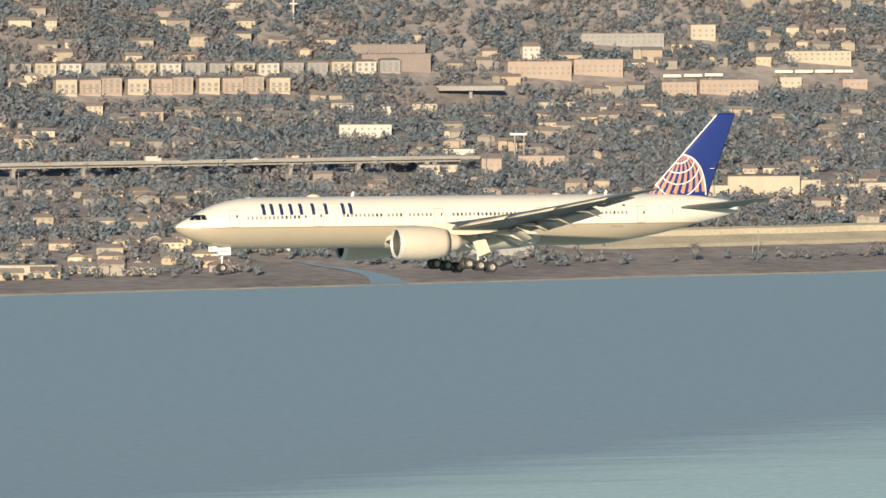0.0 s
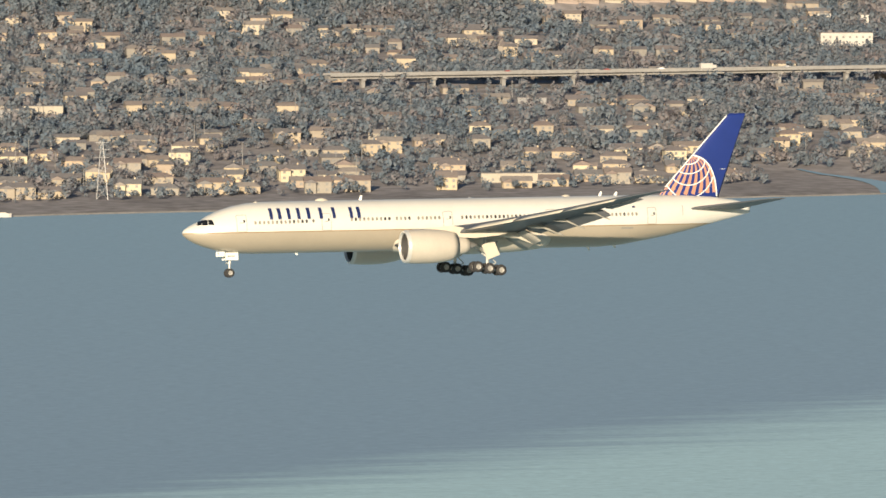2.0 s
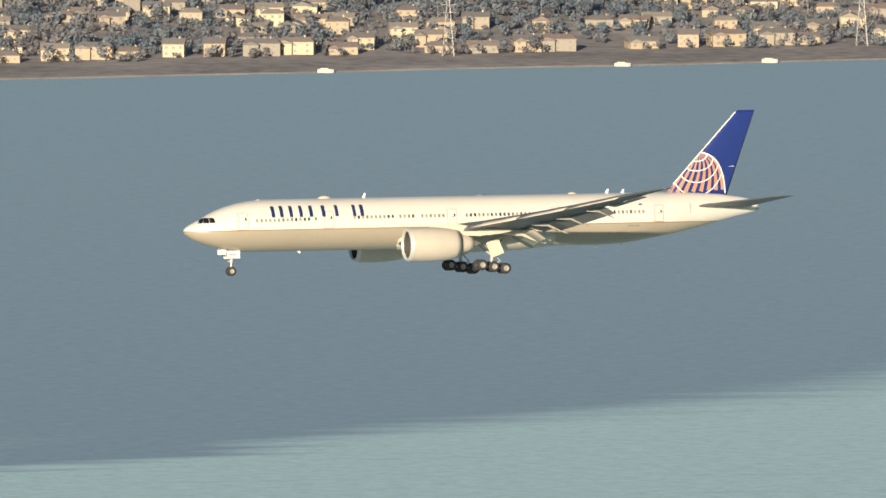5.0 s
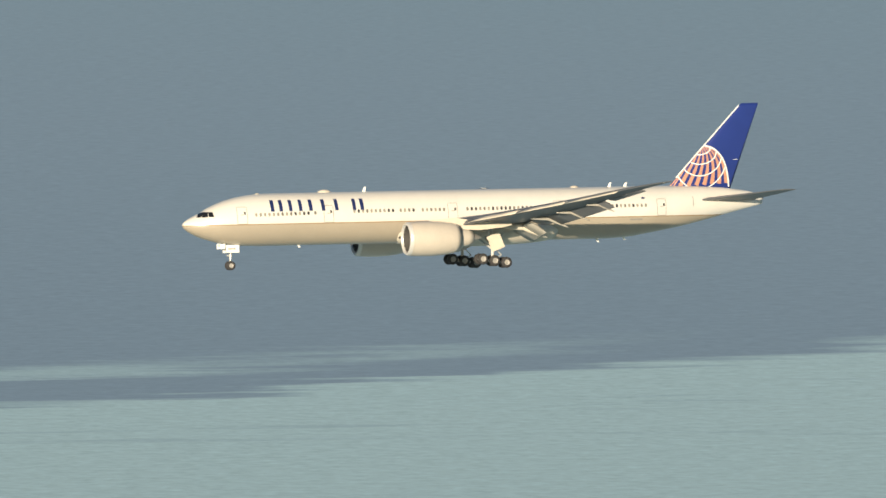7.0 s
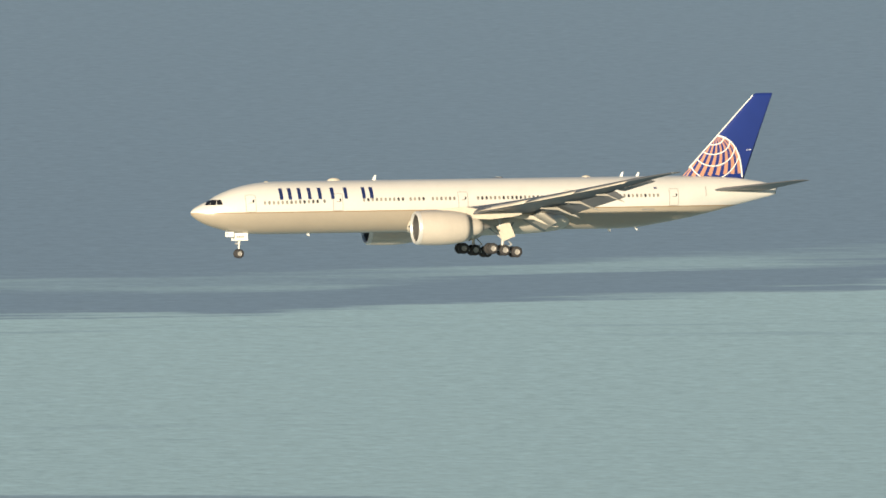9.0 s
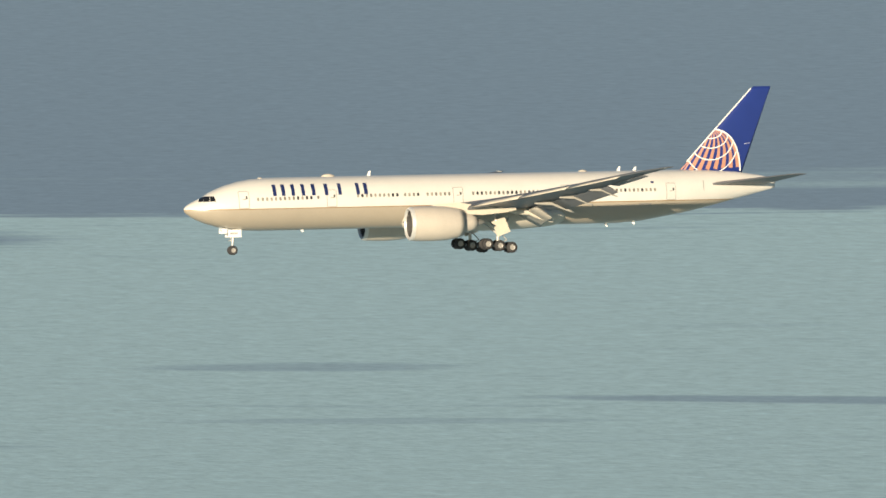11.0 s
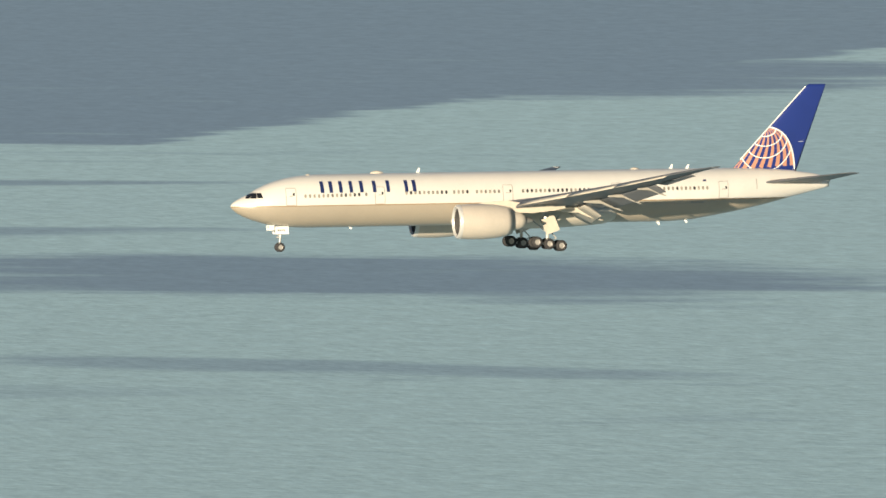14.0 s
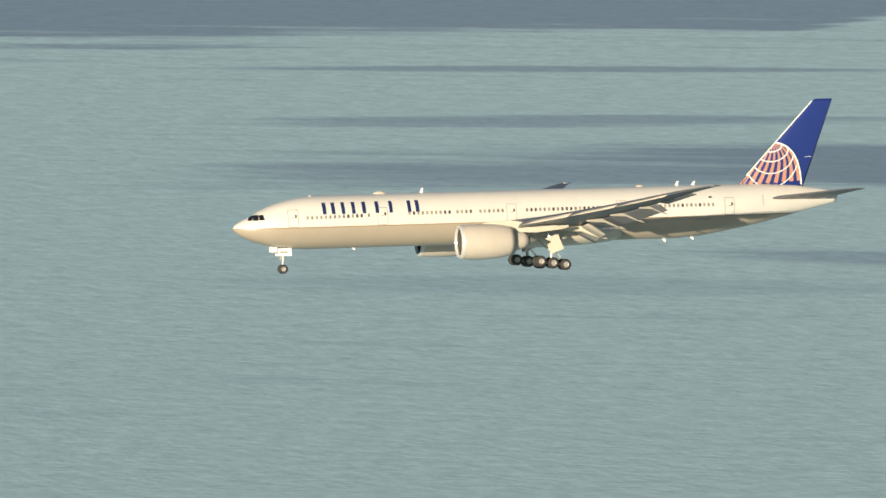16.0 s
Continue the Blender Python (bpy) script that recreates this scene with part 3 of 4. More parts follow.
        for k in (-1, 0, 1):
            for e in (-.70, .70):
                wheel_at(plane, "main_wheel", (MID - 36.6 - 1.47 * k, side * 5.5 + e, -5.41 - 1.47 * k * tilt), .665, .52)
        bm = bmesh.new()
        box(bm, -.85, .85, -.04, .04, -.95, .95, Matrix.Translation((MID - 36.75, side * 6.3, -3.2)) @ Matrix.Rotation(side * .12, 4, 'X') @ Matrix.Rotation(.35, 4, 'Y'))
        part("gear_door", bm, M_CREAM, plane, "cream main gear door")
    # nose gear
    bm = bmesh.new()
    tube(bm, (MID - 6.05, 0, -2.6), (MID - 5.85, 0, -4.3), .17)
    tube(bm, (MID - 5.85, 0, -4.3), (MID - 5.8, 0, -5.32), .12)
    tube(bm, (MID - 4.4, 0, -2.9), (MID - 5.85, 0, -4.0), .08)
    tube(bm, (MID - 5.8, -.42, -5.32), (MID - 5.8, .42, -5.32), .07)
    tube(bm, (MID - 5.55, -.3, -4.15), (MID - 5.55, .3, -4.15), .11)
    part("nose_gear", bm, M_METAL, plane, "metal nose gear leg")
    for e in (-.33, .33):
        wheel_at(plane, "nose_wheel", (MID - 5.8, e, -5.32), .55, .36)
    for side in (1, -1):
        bm = bmesh.new()
        box(bm, MID - 6.75, MID - 5.15, -.025, .025, -.85, .05, Matrix.Translation((0, side * .62, -2.95)) @ Matrix.Rotation(side * .1, 4, 'X'))
        d = part("nose_gear_door", bm, M_WHITE, plane, "white nose gear door")
        bm = bmesh.new()
        for k in range(4):
            box(bm, MID - 6.3 + k * .24, MID - 6.3 + k * .24 + .17, .018, .045, -.52, -.28, Matrix.Translation((0, side * .62, -2.95)) @ Matrix.Rotation(side * .1, 4, 'X') @ Matrix.Rotation(0 if side > 0 else math.pi, 4, 'Z') @ Matrix.Translation((0 if side > 0 else -2 * (MID - 5.9), 0, 0)))
        part("marking", bm, M_SEAM, d, "grey bars of small writing")
        bm = bmesh.new()
        box(bm, MID - 5.05, MID - 4.4, -.025, .025, -.55, .05, Matrix.Translation((0, side * .62, -2.8)) @ Matrix.Rotation(side * .1, 4, 'X'))
        part("nose_gear_door", bm, M_WHITE, plane, "white nose gear door")
    # antennas, domes
    def blade(s, z, h, sgn, nm):
        bm = bmesh.new()
        pts = [(MID - s, z), (MID - s - .42, z), (MID - s - .52, z + sgn * h), (MID - s - .3, z + sgn * h)]
        a = [bm.verts.new((x, -.03, zz)) for x, zz in pts]
        b = [bm.verts.new((x, .03, zz)) for x, zz in pts]
        bm.faces.new(a)
        bm.faces.new(b[::-1])
        for k in range(4):
            bm.faces.new((a[k], b[k], b[(k + 1) % 4], a[(k + 1) % 4]))
        bmesh.ops.recalc_face_normals(bm, faces=bm.faces)
        part(nm, bm, M_WHITE, plane, "white blade antenna")
    for s, z, h, g in ((22.3, 3.05, .6, 1), (53.2, 3.05, .55, 1), (55.2, 3.05, .5, 1), (51.5, -3.05, .45, -1), (54.9, -2.95, .35, -1), (28.5, -3.05, .3, -1), (14, -3.05, .3, -1)):
        blade(s, z, h, g, "antenna")
    for s, ln, h in ((17.6, 1.9, .32), (49.0, 1.3, .22), (9.3, .8, .12)):
        rings = []
        for k in range(9):
            t = k / 8
            e = max(.02, math.sin(math.pi * t) ** .6)
            rings.append([(MID - (s + ln * (t - .5)), .45 * e * math.cos(w), along(TOP, s) - .1 + (h + .1) * e * math.sin(w)) for w in np.linspace(0, math.pi, 9)])
        part("antenna_dome", loft(rings, False, False), M_CREAM, plane, "low antenna dome", True)
    return plane


# ---- ground and bay ----
LAND = [(-60, -2.0), (-12, -.8), (0, 0.15), (20, 1), (110, 3), (306, 20), (468, 28), (640, 38), (830, 52), (1005, 112), (1100, 170), (1300, 280), (2200, 400), (4500, 420)]


def ground_z(q, u=0.0):
    z = float(np.interp(q, [p[0] for p in LAND], [p[1] for p in LAND]))
    return z + max(0, min(1, (q - 150) / 300)) * 3.5 * (noise.noise(Vector((u * .006, q * .006, 3))) )


M_LAND = material("dry_grass_ground", (0.265, 0.245, 0.24), 0.95, vary=0.40, scale=0.015, fine=0.12, spec=0.1)
qs = [-60, -12, 0, 10, 20, 40, 60, 80, 110, 140, 170, 200] + list(range(230, 1320, 30)) + [1400, 1600, 1900, 2300, 2900, 3600, 4500]
us = [-5000, -3500, -2500, -1900] + list(range(-1500, 1300, 40)) + [1400, 1700, 2200, 3000, 4000]
rings = []
for q in qs:
    row = []
    for u in us:
        wob = 6 * noise.noise(Vector((u * .011, 0, 9))) + 2.5 * noise.noise(Vector((u * .05, 0, 4))) if q < 30 else 0
        x, y = uq(u, q + wob)
        row.append((x, y, ground_z(q, u)))
    rings.append(row)
tagged(part("ground", loft(rings, False, False), M_LAND, None, smooth=True), "dry brown shore and hillside ground", "ground", kind="structure")
bm = bmesh.new()
vs = [bm.verts.new((x, y, 0)) for x, y in ((-9000, -6000), (9000, -6000), (9000, 9000), (-9000, 9000))]
bm.faces.new(vs)
tagged(part("water", bm, M_WATER), "blue-grey bay water with pale silty patches", "water", kind="structure")


AIRLINER = airliner()


# ---- the town on the far shore ----
rnd = random.Random(7)
M_WALL = material("stucco_wall", (0.6, 0.5, 0.4), 0.85, vary=0.14, scale=0.3, fine=3, hues=[(0.422, 0.353, 0.248), (0.352, 0.292, 0.216), (0.462, 0.405, 0.296), (0.292, 0.254, 0.204), (0.381, 0.301, 0.224), (0.261, 0.240, 0.208)])
M_WALL_FAR = material("stucco_wall_rows", (0.6, 0.5, 0.4), 0.85, vary=0.14, scale=0.3, fine=3, island=1, hues=[(0.362, 0.306, 0.230), (0.271, 0.235, 0.193), (0.392, 0.343, 0.271), (0.237, 0.212, 0.184), (0.311, 0.254, 0.201), (0.211, 0.198, 0.180), (0.201, 0.183, 0.164)])
ROOF_HUES = [(0.166, 0.149, 0.149), (0.207, 0.176, 0.160), (0.150, 0.141, 0.144), (0.232, 0.208, 0.190), (0.183, 0.149, 0.137), (0.166, 0.161, 0.163)]
M_ROOF = material("shingle_roof", (0.2, 0.18, 0.16), 0.9, vary=0.2, scale=0.5, fine=4, hues=ROOF_HUES)
M_ROOF_FAR = material("shingle_roof_rows", (0.2, 0.18, 0.16), 0.9, vary=0.2, scale=0.5, fine=4, island=1, hues=ROOF_HUES)


def foliage(name, scale):
    """Winter foliage with haze put into its tones: grey-green to bare brown from grove to grove, light passing through
    the leaves.
    """
    m = material(name, (0.15, 0.16, 0.16), 0.95, vary=0.22, scale=0.12, fine=0.9, spec=0.1)
    nt = m.node_tree
    b = nt.nodes["Principled BSDF"]
    scaled = b.inputs["Base Color"].links[0].from_node
    geo = nt.nodes.new("ShaderNodeNewGeometry")
    n = nt.nodes.new("ShaderNodeTexNoise")
    n.inputs["Scale"].default_value, n.inputs["Detail"].default_value = scale, 4
    nt.links.new(geo.outputs["Position"], n.inputs["Vector"])
    pick = nt.nodes.new("ShaderNodeMath")
    pick.operation = 'MULTIPLY_ADD'
    pick.inputs[1].default_value = 0.22
    nt.links.new(geo.outputs["Random Per Island"], pick.inputs[0])
    nt.links.new(n.outputs["Fac"], pick.inputs[2])
    # leaf tones lifted and blued to stand for haze over the town
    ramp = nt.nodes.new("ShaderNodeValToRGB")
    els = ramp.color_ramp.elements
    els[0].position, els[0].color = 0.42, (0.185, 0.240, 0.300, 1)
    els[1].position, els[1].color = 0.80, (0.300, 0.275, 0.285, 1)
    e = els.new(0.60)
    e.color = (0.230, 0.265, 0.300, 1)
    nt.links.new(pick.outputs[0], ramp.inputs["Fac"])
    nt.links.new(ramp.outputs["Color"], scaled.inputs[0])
    tr = nt.nodes.new("ShaderNodeBsdfTranslucent")
    nt.links.new(scaled.outputs[0], tr.inputs["Color"])
    mix = nt.nodes.new("ShaderNodeMixShader")
    mix.inputs[0].default_value = 0.5
    out = nt.nodes["Material Output"]
    nt.links.new(b.outputs[0], mix.inputs[1])
    nt.links.new(tr.outputs[0], mix.inputs[2])
    nt.links.new(mix.outputs[0], out.inputs["Surface"])
    return m


M_LEAF = foliage("hazed_foliage", 0.03)
M_LEAF_FAR = foliage("hazed_foliage_woods", 0.03)

M_BARK = material("bark", (0.13, 0.11, 0.095), 0.95, vary=0.3)
M_CONCRETE = material("pale_concrete", (0.235, 0.23, 0.225), 0.9, vary=0.2, scale=0.08, fine=0.8)
M_ASPHALT = material("asphalt", (0.07, 0.07, 0.072), 0.9, vary=0.25, scale=0.1, fine=1)
M_SAND = material("pale_sand", (0.44, 0.39, 0.29), 0.95, vary=0.25, scale=0.06, fine=0.5)
M_BEACH = material("wet_shore_edge", (0.40, 0.36, 0.31), 0.9, vary=0.35, scale=0.05, fine=0.4)
M_STEEL = material("galvanised_steel", (0.42, 0.42, 0.42), 0.5, metal=0.3, vary=0.2)
M_BOX = material("white_box_body", (0.44, 0.425, 0.40), 0.5, vary=0.08)
M_CAR = material("car_paint", (0.5, 0.5, 0.5), 0.3, hues=[(0.7, 0.7, 0.68), (0.35, 0.35, 0.36), (0.06, 0.06, 0.07), (0.25, 0.06, 0.05)])
SHORE_TURN = math.degrees(math.atan(SHORE_SLOPE))


def place(u, q, turn=SHORE_TURN, lift=0.0):
    x, y = uq(u, q)
    return pose(x, y, ground_z(q, u) + lift, 0, 0, turn)


def gable(bm, w, d, h, rise, over=.45, hip=0.0):
    """A pitched roof slab on walls w wide, d deep and h high, with eaves; the ridge runs along the width."""
    x, y, t = w / 2 + over, d / 2 + over, .22
    e = h - .12
    pts = [(-x, -y, e), (x, -y, e), (x, y, e), (-x, y, e), (-x + hip, 0, h + rise), (x - hip, 0, h + rise)]
    top = [bm.verts.new((a, b, c + t)) for a, b, c in pts]
    bot = [bm.verts.new((a, b, e)) for a, b, c in pts[:4]]
    for f in ((0, 1, 5, 4), (2, 3, 4, 5), (1, 2, 5), (3, 0, 4)):
        bm.faces.new([top[k] for k in f])
    bm.faces.new(bot[::-1])
    for k in range(4):
        bm.faces.new((bot[k], bot[(k + 1) % 4], top[(k + 1) % 4], top[k]))


def house(w, d, h, rise, hip, storeys, wing):
    ob = new("house")
    tagged(ob, "cream stucco house with a brown shingle roof", "house", "houses of the shore town")
    bm = bmesh.new()
    box(bm, -w / 2, w / 2, -d / 2, d / 2, -2.5, h)
    if wing:
        box(bm, -w / 2 + .3, -w / 2 + w * .42, -d / 2 - 2.4, -d / 2 + .002, -2.5, h - .5)
    wall = part("wall", bm, M_WALL, ob)
    bm = bmesh.new()
    gable(bm, w, d, h, rise, .45, hip)
    roof = part("roof", bm, M_ROOF, ob)
    if wing:
        bm = bmesh.new()
        gable(bm, 4.2, w * .42, h - .5, rise * .7, .35, 0)
        for v in bm.verts:
            v.co = Vector((v.co.y - w / 2 + .3 + w * .2, v.co.x - d / 2 - .5, v.co.z))
        bmesh.ops.recalc_face_normals(bm, faces=bm.faces)
        part("roof", bm, M_ROOF, ob)
    bm = bmesh.new()
    box(bm, w * .22, w * .22 + .7, -.35, .35, h + rise * .3, h + rise + .9)
    part("chimney", bm, M_WALL, roof)
    first = None
    for s in range(storeys):
        for k in range(3):
            xx = -w / 2 + w * (k + .5) / 3
            yy = -d / 2 - (2.4 if wing and k == 0 else 0)
            zz = .9 + s * 2.7
            if first is None:
                bm = bmesh.new()
                box(bm, -.65, .65, -.05, .06, 0, 1.25)
                first = part("window", bm, M_PANE_HOUSE, wall)
                first.matrix_basis = pose(xx, yy, zz)
            else:
                again(first, "window", pose(xx, yy, zz))
    return ob


MODELS = [house(12.5, 9, 5.4, 1.9, 0, 2, True), house(10.5, 8.5, 5.6, 1.7, 3.2, 2, False), house(14, 9, 3.3, 1.9, 0, 1, True), house(9.5, 9, 5.8, 2.2, 0, 2, False), house(13, 8, 3.2, 1.7, 3.5, 1, False), house(16.5, 9.5, 5.6, 1.8, 2.5, 2, True)]
used, taken = set(), {}


def claim(u, q, r):
    """Whether a spot is free; marks it as built on."""
    for a in range(int((u - r) // 6), int((u + r) // 6) + 1):
        for b in range(int((q - r) // 6), int((q + r) // 6) + 1):
            if (a, b) in taken:
                return False
    for a in range(int((u - r) // 6), int((u + r) // 6) + 1):
        for b in range(int((q - r) // 6), int((q + r) // 6) + 1):
            taken[(a, b)] = 1
    return True


def put_house(k, u, q, turn):
    m = place(u, q, turn)
    if k not in used:
        used.add(k)
        MODELS[k].matrix_basis = m
        return MODELS[k]
    return copy_thing(MODELS[k], m)


# larger buildings: along, inland, wide, high, wall colour, roof kind, label
WALLS = {"cream": (0.36, 0.325, 0.27), "peach": (0.30, 0.245, 0.215), "brown": (0.195, 0.165, 0.16), "white": (0.41, 0.395, 0.37), "grey": (0.24, 0.238, 0.242)}
WALLM = {k: material(k + "_render", v, 0.85, vary=0.14, scale=0.12, fine=1.2) for k, v in WALLS.items()}
BIG = (("warehouse", 206, 333, 39, 9.5, "cream", 22), ("warehouse", 234, 336, 12, 7.2, "cream", 14), ("warehouse", 168, 331, 23, 5.2, "cream", 12), ("shop_building", 259, 338, 9, 4.6, "cream", 8), ("shop_building", 273, 335, 13, 5.3, "cream", 9),
       ("apartment_block", 348, 875, 40, 8.6, "peach", 11), ("apartment_block", 390, 878, 31, 8.4, "peach", 11), ("town_house", 359, 908, 11, 6.6, "white", 8), ("apartment_block", 427, 843, 22, 6.9, "peach", 9), ("apartment_block", 461, 842, 37, 8.0, "peach", 9),
       ("apartment_block", 509, 853, 16, 4.9, "cream", 8), ("apartment_block", 554, 850, 16, 4.4, "peach", 8), ("apartment_block", 259, 892, 43, 8.5, "brown", 10), ("apartment_block", 264, 914, 47, 6.0, "brown", 9), ("apartment_block", 551, 891, 43, 6.3, "cream", 9),
       ("apartment_block", 432, 928, 55, 6.5, "grey", 9), ("apartment_block", 493, 934, 16, 8.1, "cream", 9), ("shop_building", 137, 682, 30, 6.8, "white", 12), ("shop_building", 181, 799, 8, 5.0, "white", 8), ("shop_building", 201, 790, 8.5, 5.0, "white", 8),
       ("shop_building", 229, 792, 15, 6.2, "cream", 9), ("apartment_block", 80, 474, 22, 6.1, "cream", 10), ("school_hall", 147, 583, 18, 4.4, "white", 10), ("chapel", 119, 488, 11, 8.0, "peach", 10), ("school_hall", 157, 502, 26, 6.8, "peach", 9),
       ("apartment_block", 323, 804, 23, 4.6, "cream", 8), ("school_hall", -521, 587, 22, 4.6, "cream", 10), ("school_hall", -494, 597, 24, 6.0, "peach", 10), ("school_hall", -467, 602, 23, 6.4, "cream", 10), ("apartment_block", -491, 379, 18, 4.8, "grey", 9),
       ("apartment_block", -468, 383, 20, 5.4, "cream", 9), ("school_hall", -421, 666, 20, 5.5, "cream", 9), ("shop_building", -191, 399, 15, 3.8, "grey", 8), ("apartment_block", -60, 128, 34, 4.6, "grey", 8), ("apartment_block", -330, 105, 40, 4.4, "cream", 8))


def big_building(name, u, q, w, h, tone, d):
    ob = new(name)
    words = {"cream": "cream", "peach": "peach-coloured", "brown": "brown", "white": "white", "grey": "grey"}[tone]
    tagged(ob, "long " + words + " rendered building with a flat roof" if w > 19 else "small " + words + " rendered building with a flat roof", "building")
    ob.matrix_basis = place(u, q + d / 2, 16 if q > 800 else 8)
    bm = bmesh.new()
    box(bm, -w / 2, w / 2, -d / 2, d / 2, -4, h)
    wall = part("wall", bm, WALLM[tone], ob)
    bm = bmesh.new()
    if name in ("chapel", "town_house"):
        gable(bm, w, d, h, 2.4, .4, 1.0 if name == "town_house" else 0)
    else:
        box(bm, -w / 2 - .2, w / 2 + .2, -d / 2 - .2, d / 2 + .2, h + .004, h + .35)
        for k in range(max(1, int(w / 14))):
            x = -w / 2 + (k + .4) * w / max(1, int(w / 14))
            box(bm, x - 1.1, x + 1.1, -.8, 1.0, h + .34, h + 1.3)
    part("roof", bm, M_ROOF, ob)
    if name != "warehouse":
        first = None
        for s in range(max(1, int(h / 3))):
            for k in range(max(2, int(w / 3.6))):
                m = pose(-w / 2 + (k + .5) * w / max(2, int(w / 3.6)), -d / 2, .8 + s * 3.0)
                if first is None:
                    bm = bmesh.new()
                    box(bm, -.6, .6, -.05, .06, 0, 1.3)
                    first = part("window", bm, M_PANE_HOUSE, wall)
                    first.matrix_basis = m
                else:
                    again(first, "window", m)
    else:
        bm = bmesh.new()
        for k in range(int(w / 6)):
            box(bm, -w / 2 + 5.7 + k * 6, -w / 2 + 5.9 + k * 6, -d / 2 - .08, -d / 2 + .05, 0, h)
        part("pilaster", bm, WALLM[tone], wall)
    for a in np.arange(-w / 2, w / 2 + 1, 5):
        for b in np.arange(0, d + 1, 5):
            taken[(int((u + a) // 6), int((q + b) // 6))] = 1
    # a clear strip before the facade
    for a in np.arange(-w / 2, w / 2 + 1, 5):
        for b in range(1, 2 + int(h / 4)):
            taken[(int((u + a) // 6), int((q - b * 6) // 6))] = 1


for name, u, q, w, h, tone, d in BIG:
    big_building(name, u, q, w, h, tone, d)

# viaduct with its piers and parapets
V_Q, V_U0, V_U1, V_Z = 497.0, -262.0, 96.0, 37.5
V_TURN = 25.0


def viaduct():
    ob = new("viaduct")
    tagged(ob, "pale concrete road viaduct on single piers", "viaduct", kind="structure")
    x, y = uq((V_U0 + V_U1) / 2, V_Q)
    ob.matrix_basis = pose(x, y, V_Z, 0, 0, V_TURN)
    ln = (V_U1 - V_U0) / 2
    bm = bmesh.new()
    box(bm, -ln, ln, -6, 6, -.5, 0)
    box(bm, -ln, ln, -3.2, 3.2, -2.0, -.502)
    part("deck", bm, M_CONCRETE, ob)
    bm = bmesh.new()
    box(bm, -ln, ln, -5.6, 5.6, .004, .06)
    part("road", bm, M_ASPHALT, ob)
    for s in (-5.85, 5.85):
        bm = bmesh.new()
        box(bm, -ln, ln, s - .15, s + .15, .003, .95)
        part("parapet", bm, M_CONCRETE, ob)
    for k in range(9):
        bm = bmesh.new()
        xx = -ln + 20 + k * (2 * ln - 40) / 8
        box(bm, xx - 1.0, xx + 1.0, -1.6, 1.6, -16, -2.004)
        box(bm, xx - 1.2, xx + 1.2, -3.0, 3.0, -3.0, -2.003)
        part("pier", bm, M_CONCRETE, ob)
    # second carriageway on the bank behind
    bm = bmesh.new()
    box(bm, -ln + 60, ln + 30, 9, 19, -1.4, .5)
    part("deck", bm, M_CONCRETE, ob)
    return ob


viaduct()
for u in np.arange(V_U0, V_U1 + 40, 5):
    for q in np.arange(V_Q - 14, V_Q + 26, 5):
        du = u - (V_U0 + V_U1) / 2
        taken[(int(u // 6), int((q - du * .066) // 6))] = 1


def vehicle(name, ln, wd, ht, mat, label):
    ob = new(name)
    tagged(ob, label, "truck" if ln > 6 else "car")
    bm = bmesh.new()
    if ln > 6:
        box(bm, -ln / 2, ln / 2 - 2.2, -wd / 2, wd / 2, .9, ht)
        box(bm, ln / 2 - 2.1, ln / 2, -wd / 2 + .05, wd / 2 - .05, .6, ht * .75)
    else:
        rings = [[(x, s * wd / 2 * (1 if z < .9 else .8), z) for s, z in ((-1, .35), (1, .35), (1, .85), (1, zt), (-1, zt), (-1, .85))] for x, zt in ((-ln / 2, .9), (-ln / 2 + .6, 1.0), (-ln / 2 + 1.2, ht), (ln / 2 - 1.9, ht), (ln / 2 - 1.1, 1.0), (ln / 2, .8))]
        bm.free()
        bm = loft(rings)
    part("body", bm, mat, ob)
    for x in (-ln / 2 + .9, ln / 2 - .9):
        for s in (-1, 1):
            part("wheel", lathe([(-.12, .2), (-.12, .38), (.12, .38), (.12, .2)], 12, "y", (x, s * (wd / 2 - .1), .38)), M_TYRE, ob)
    return ob


def on_viaduct(along_m, lane):
    x, y = uq((V_U0 + V_U1) / 2, V_Q)
    a = radians(V_TURN)
    return x + along_m * math.cos(a) - lane * math.sin(a), y + along_m * math.sin(a) + lane * math.cos(a)


TRUCK = vehicle("box_truck", 9.0, 2.4, 3.6, M_BOX, "white box truck driving on the viaduct")
CARS = [vehicle("car", 4.4, 1.8, 1.45, M_CAR, "car driving on the viaduct") for k in range(5)]

# overpass with one pier, up the hill
ob = new("overpass")
tagged(ob, "concrete road overpass on the hillside", "bridge", kind="structure")
ob.matrix_basis = place(285, 846, 10, 6.0)
bm = bmesh.new()
box(bm, -20, 20, -5, 5, -1.6, 0)
part("deck", bm, M_CONCRETE, ob)
bm = bmesh.new()
box(bm, -.9, .9, -1.2, 1.2, -12, -1.604)
part("pier", bm, M_CONCRETE, ob)
for s in (-4.85, 4.85):
    bm = bmesh.new()
    box(bm, -20, 20, s - .12, s + .12, .004, .9)
    part("parapet", bm, M_CONCRETE, ob)
for a in range(255, 320, 5):
    for b in range(815, 862, 5):
        taken[(int(a // 6), int(b // 6))] = 1

# line of white trailers parked along the upper road
bm = bmesh.new()
box(bm, -5.6, 5.6, -1.25, 1.25, .9, 2.7)
trailer = new("trailer")
tagged(trailer, "white box trailer parked in a long row", "trailer", "row of parked trailers")
part("body", bm, M_BOX, trailer)
for s in (-1, 1):
    part("wheel", lathe([(-.15, .2), (-.15, .5), (.15, .5), (.15, .2)], 12, "y", (-4.5, s, .5)), M_TYRE, trailer)
spots = [(436 + 14.5 * k, 871) for k in range(3)] + [(516 + 14.2 * k, 874) for k in range(4)]
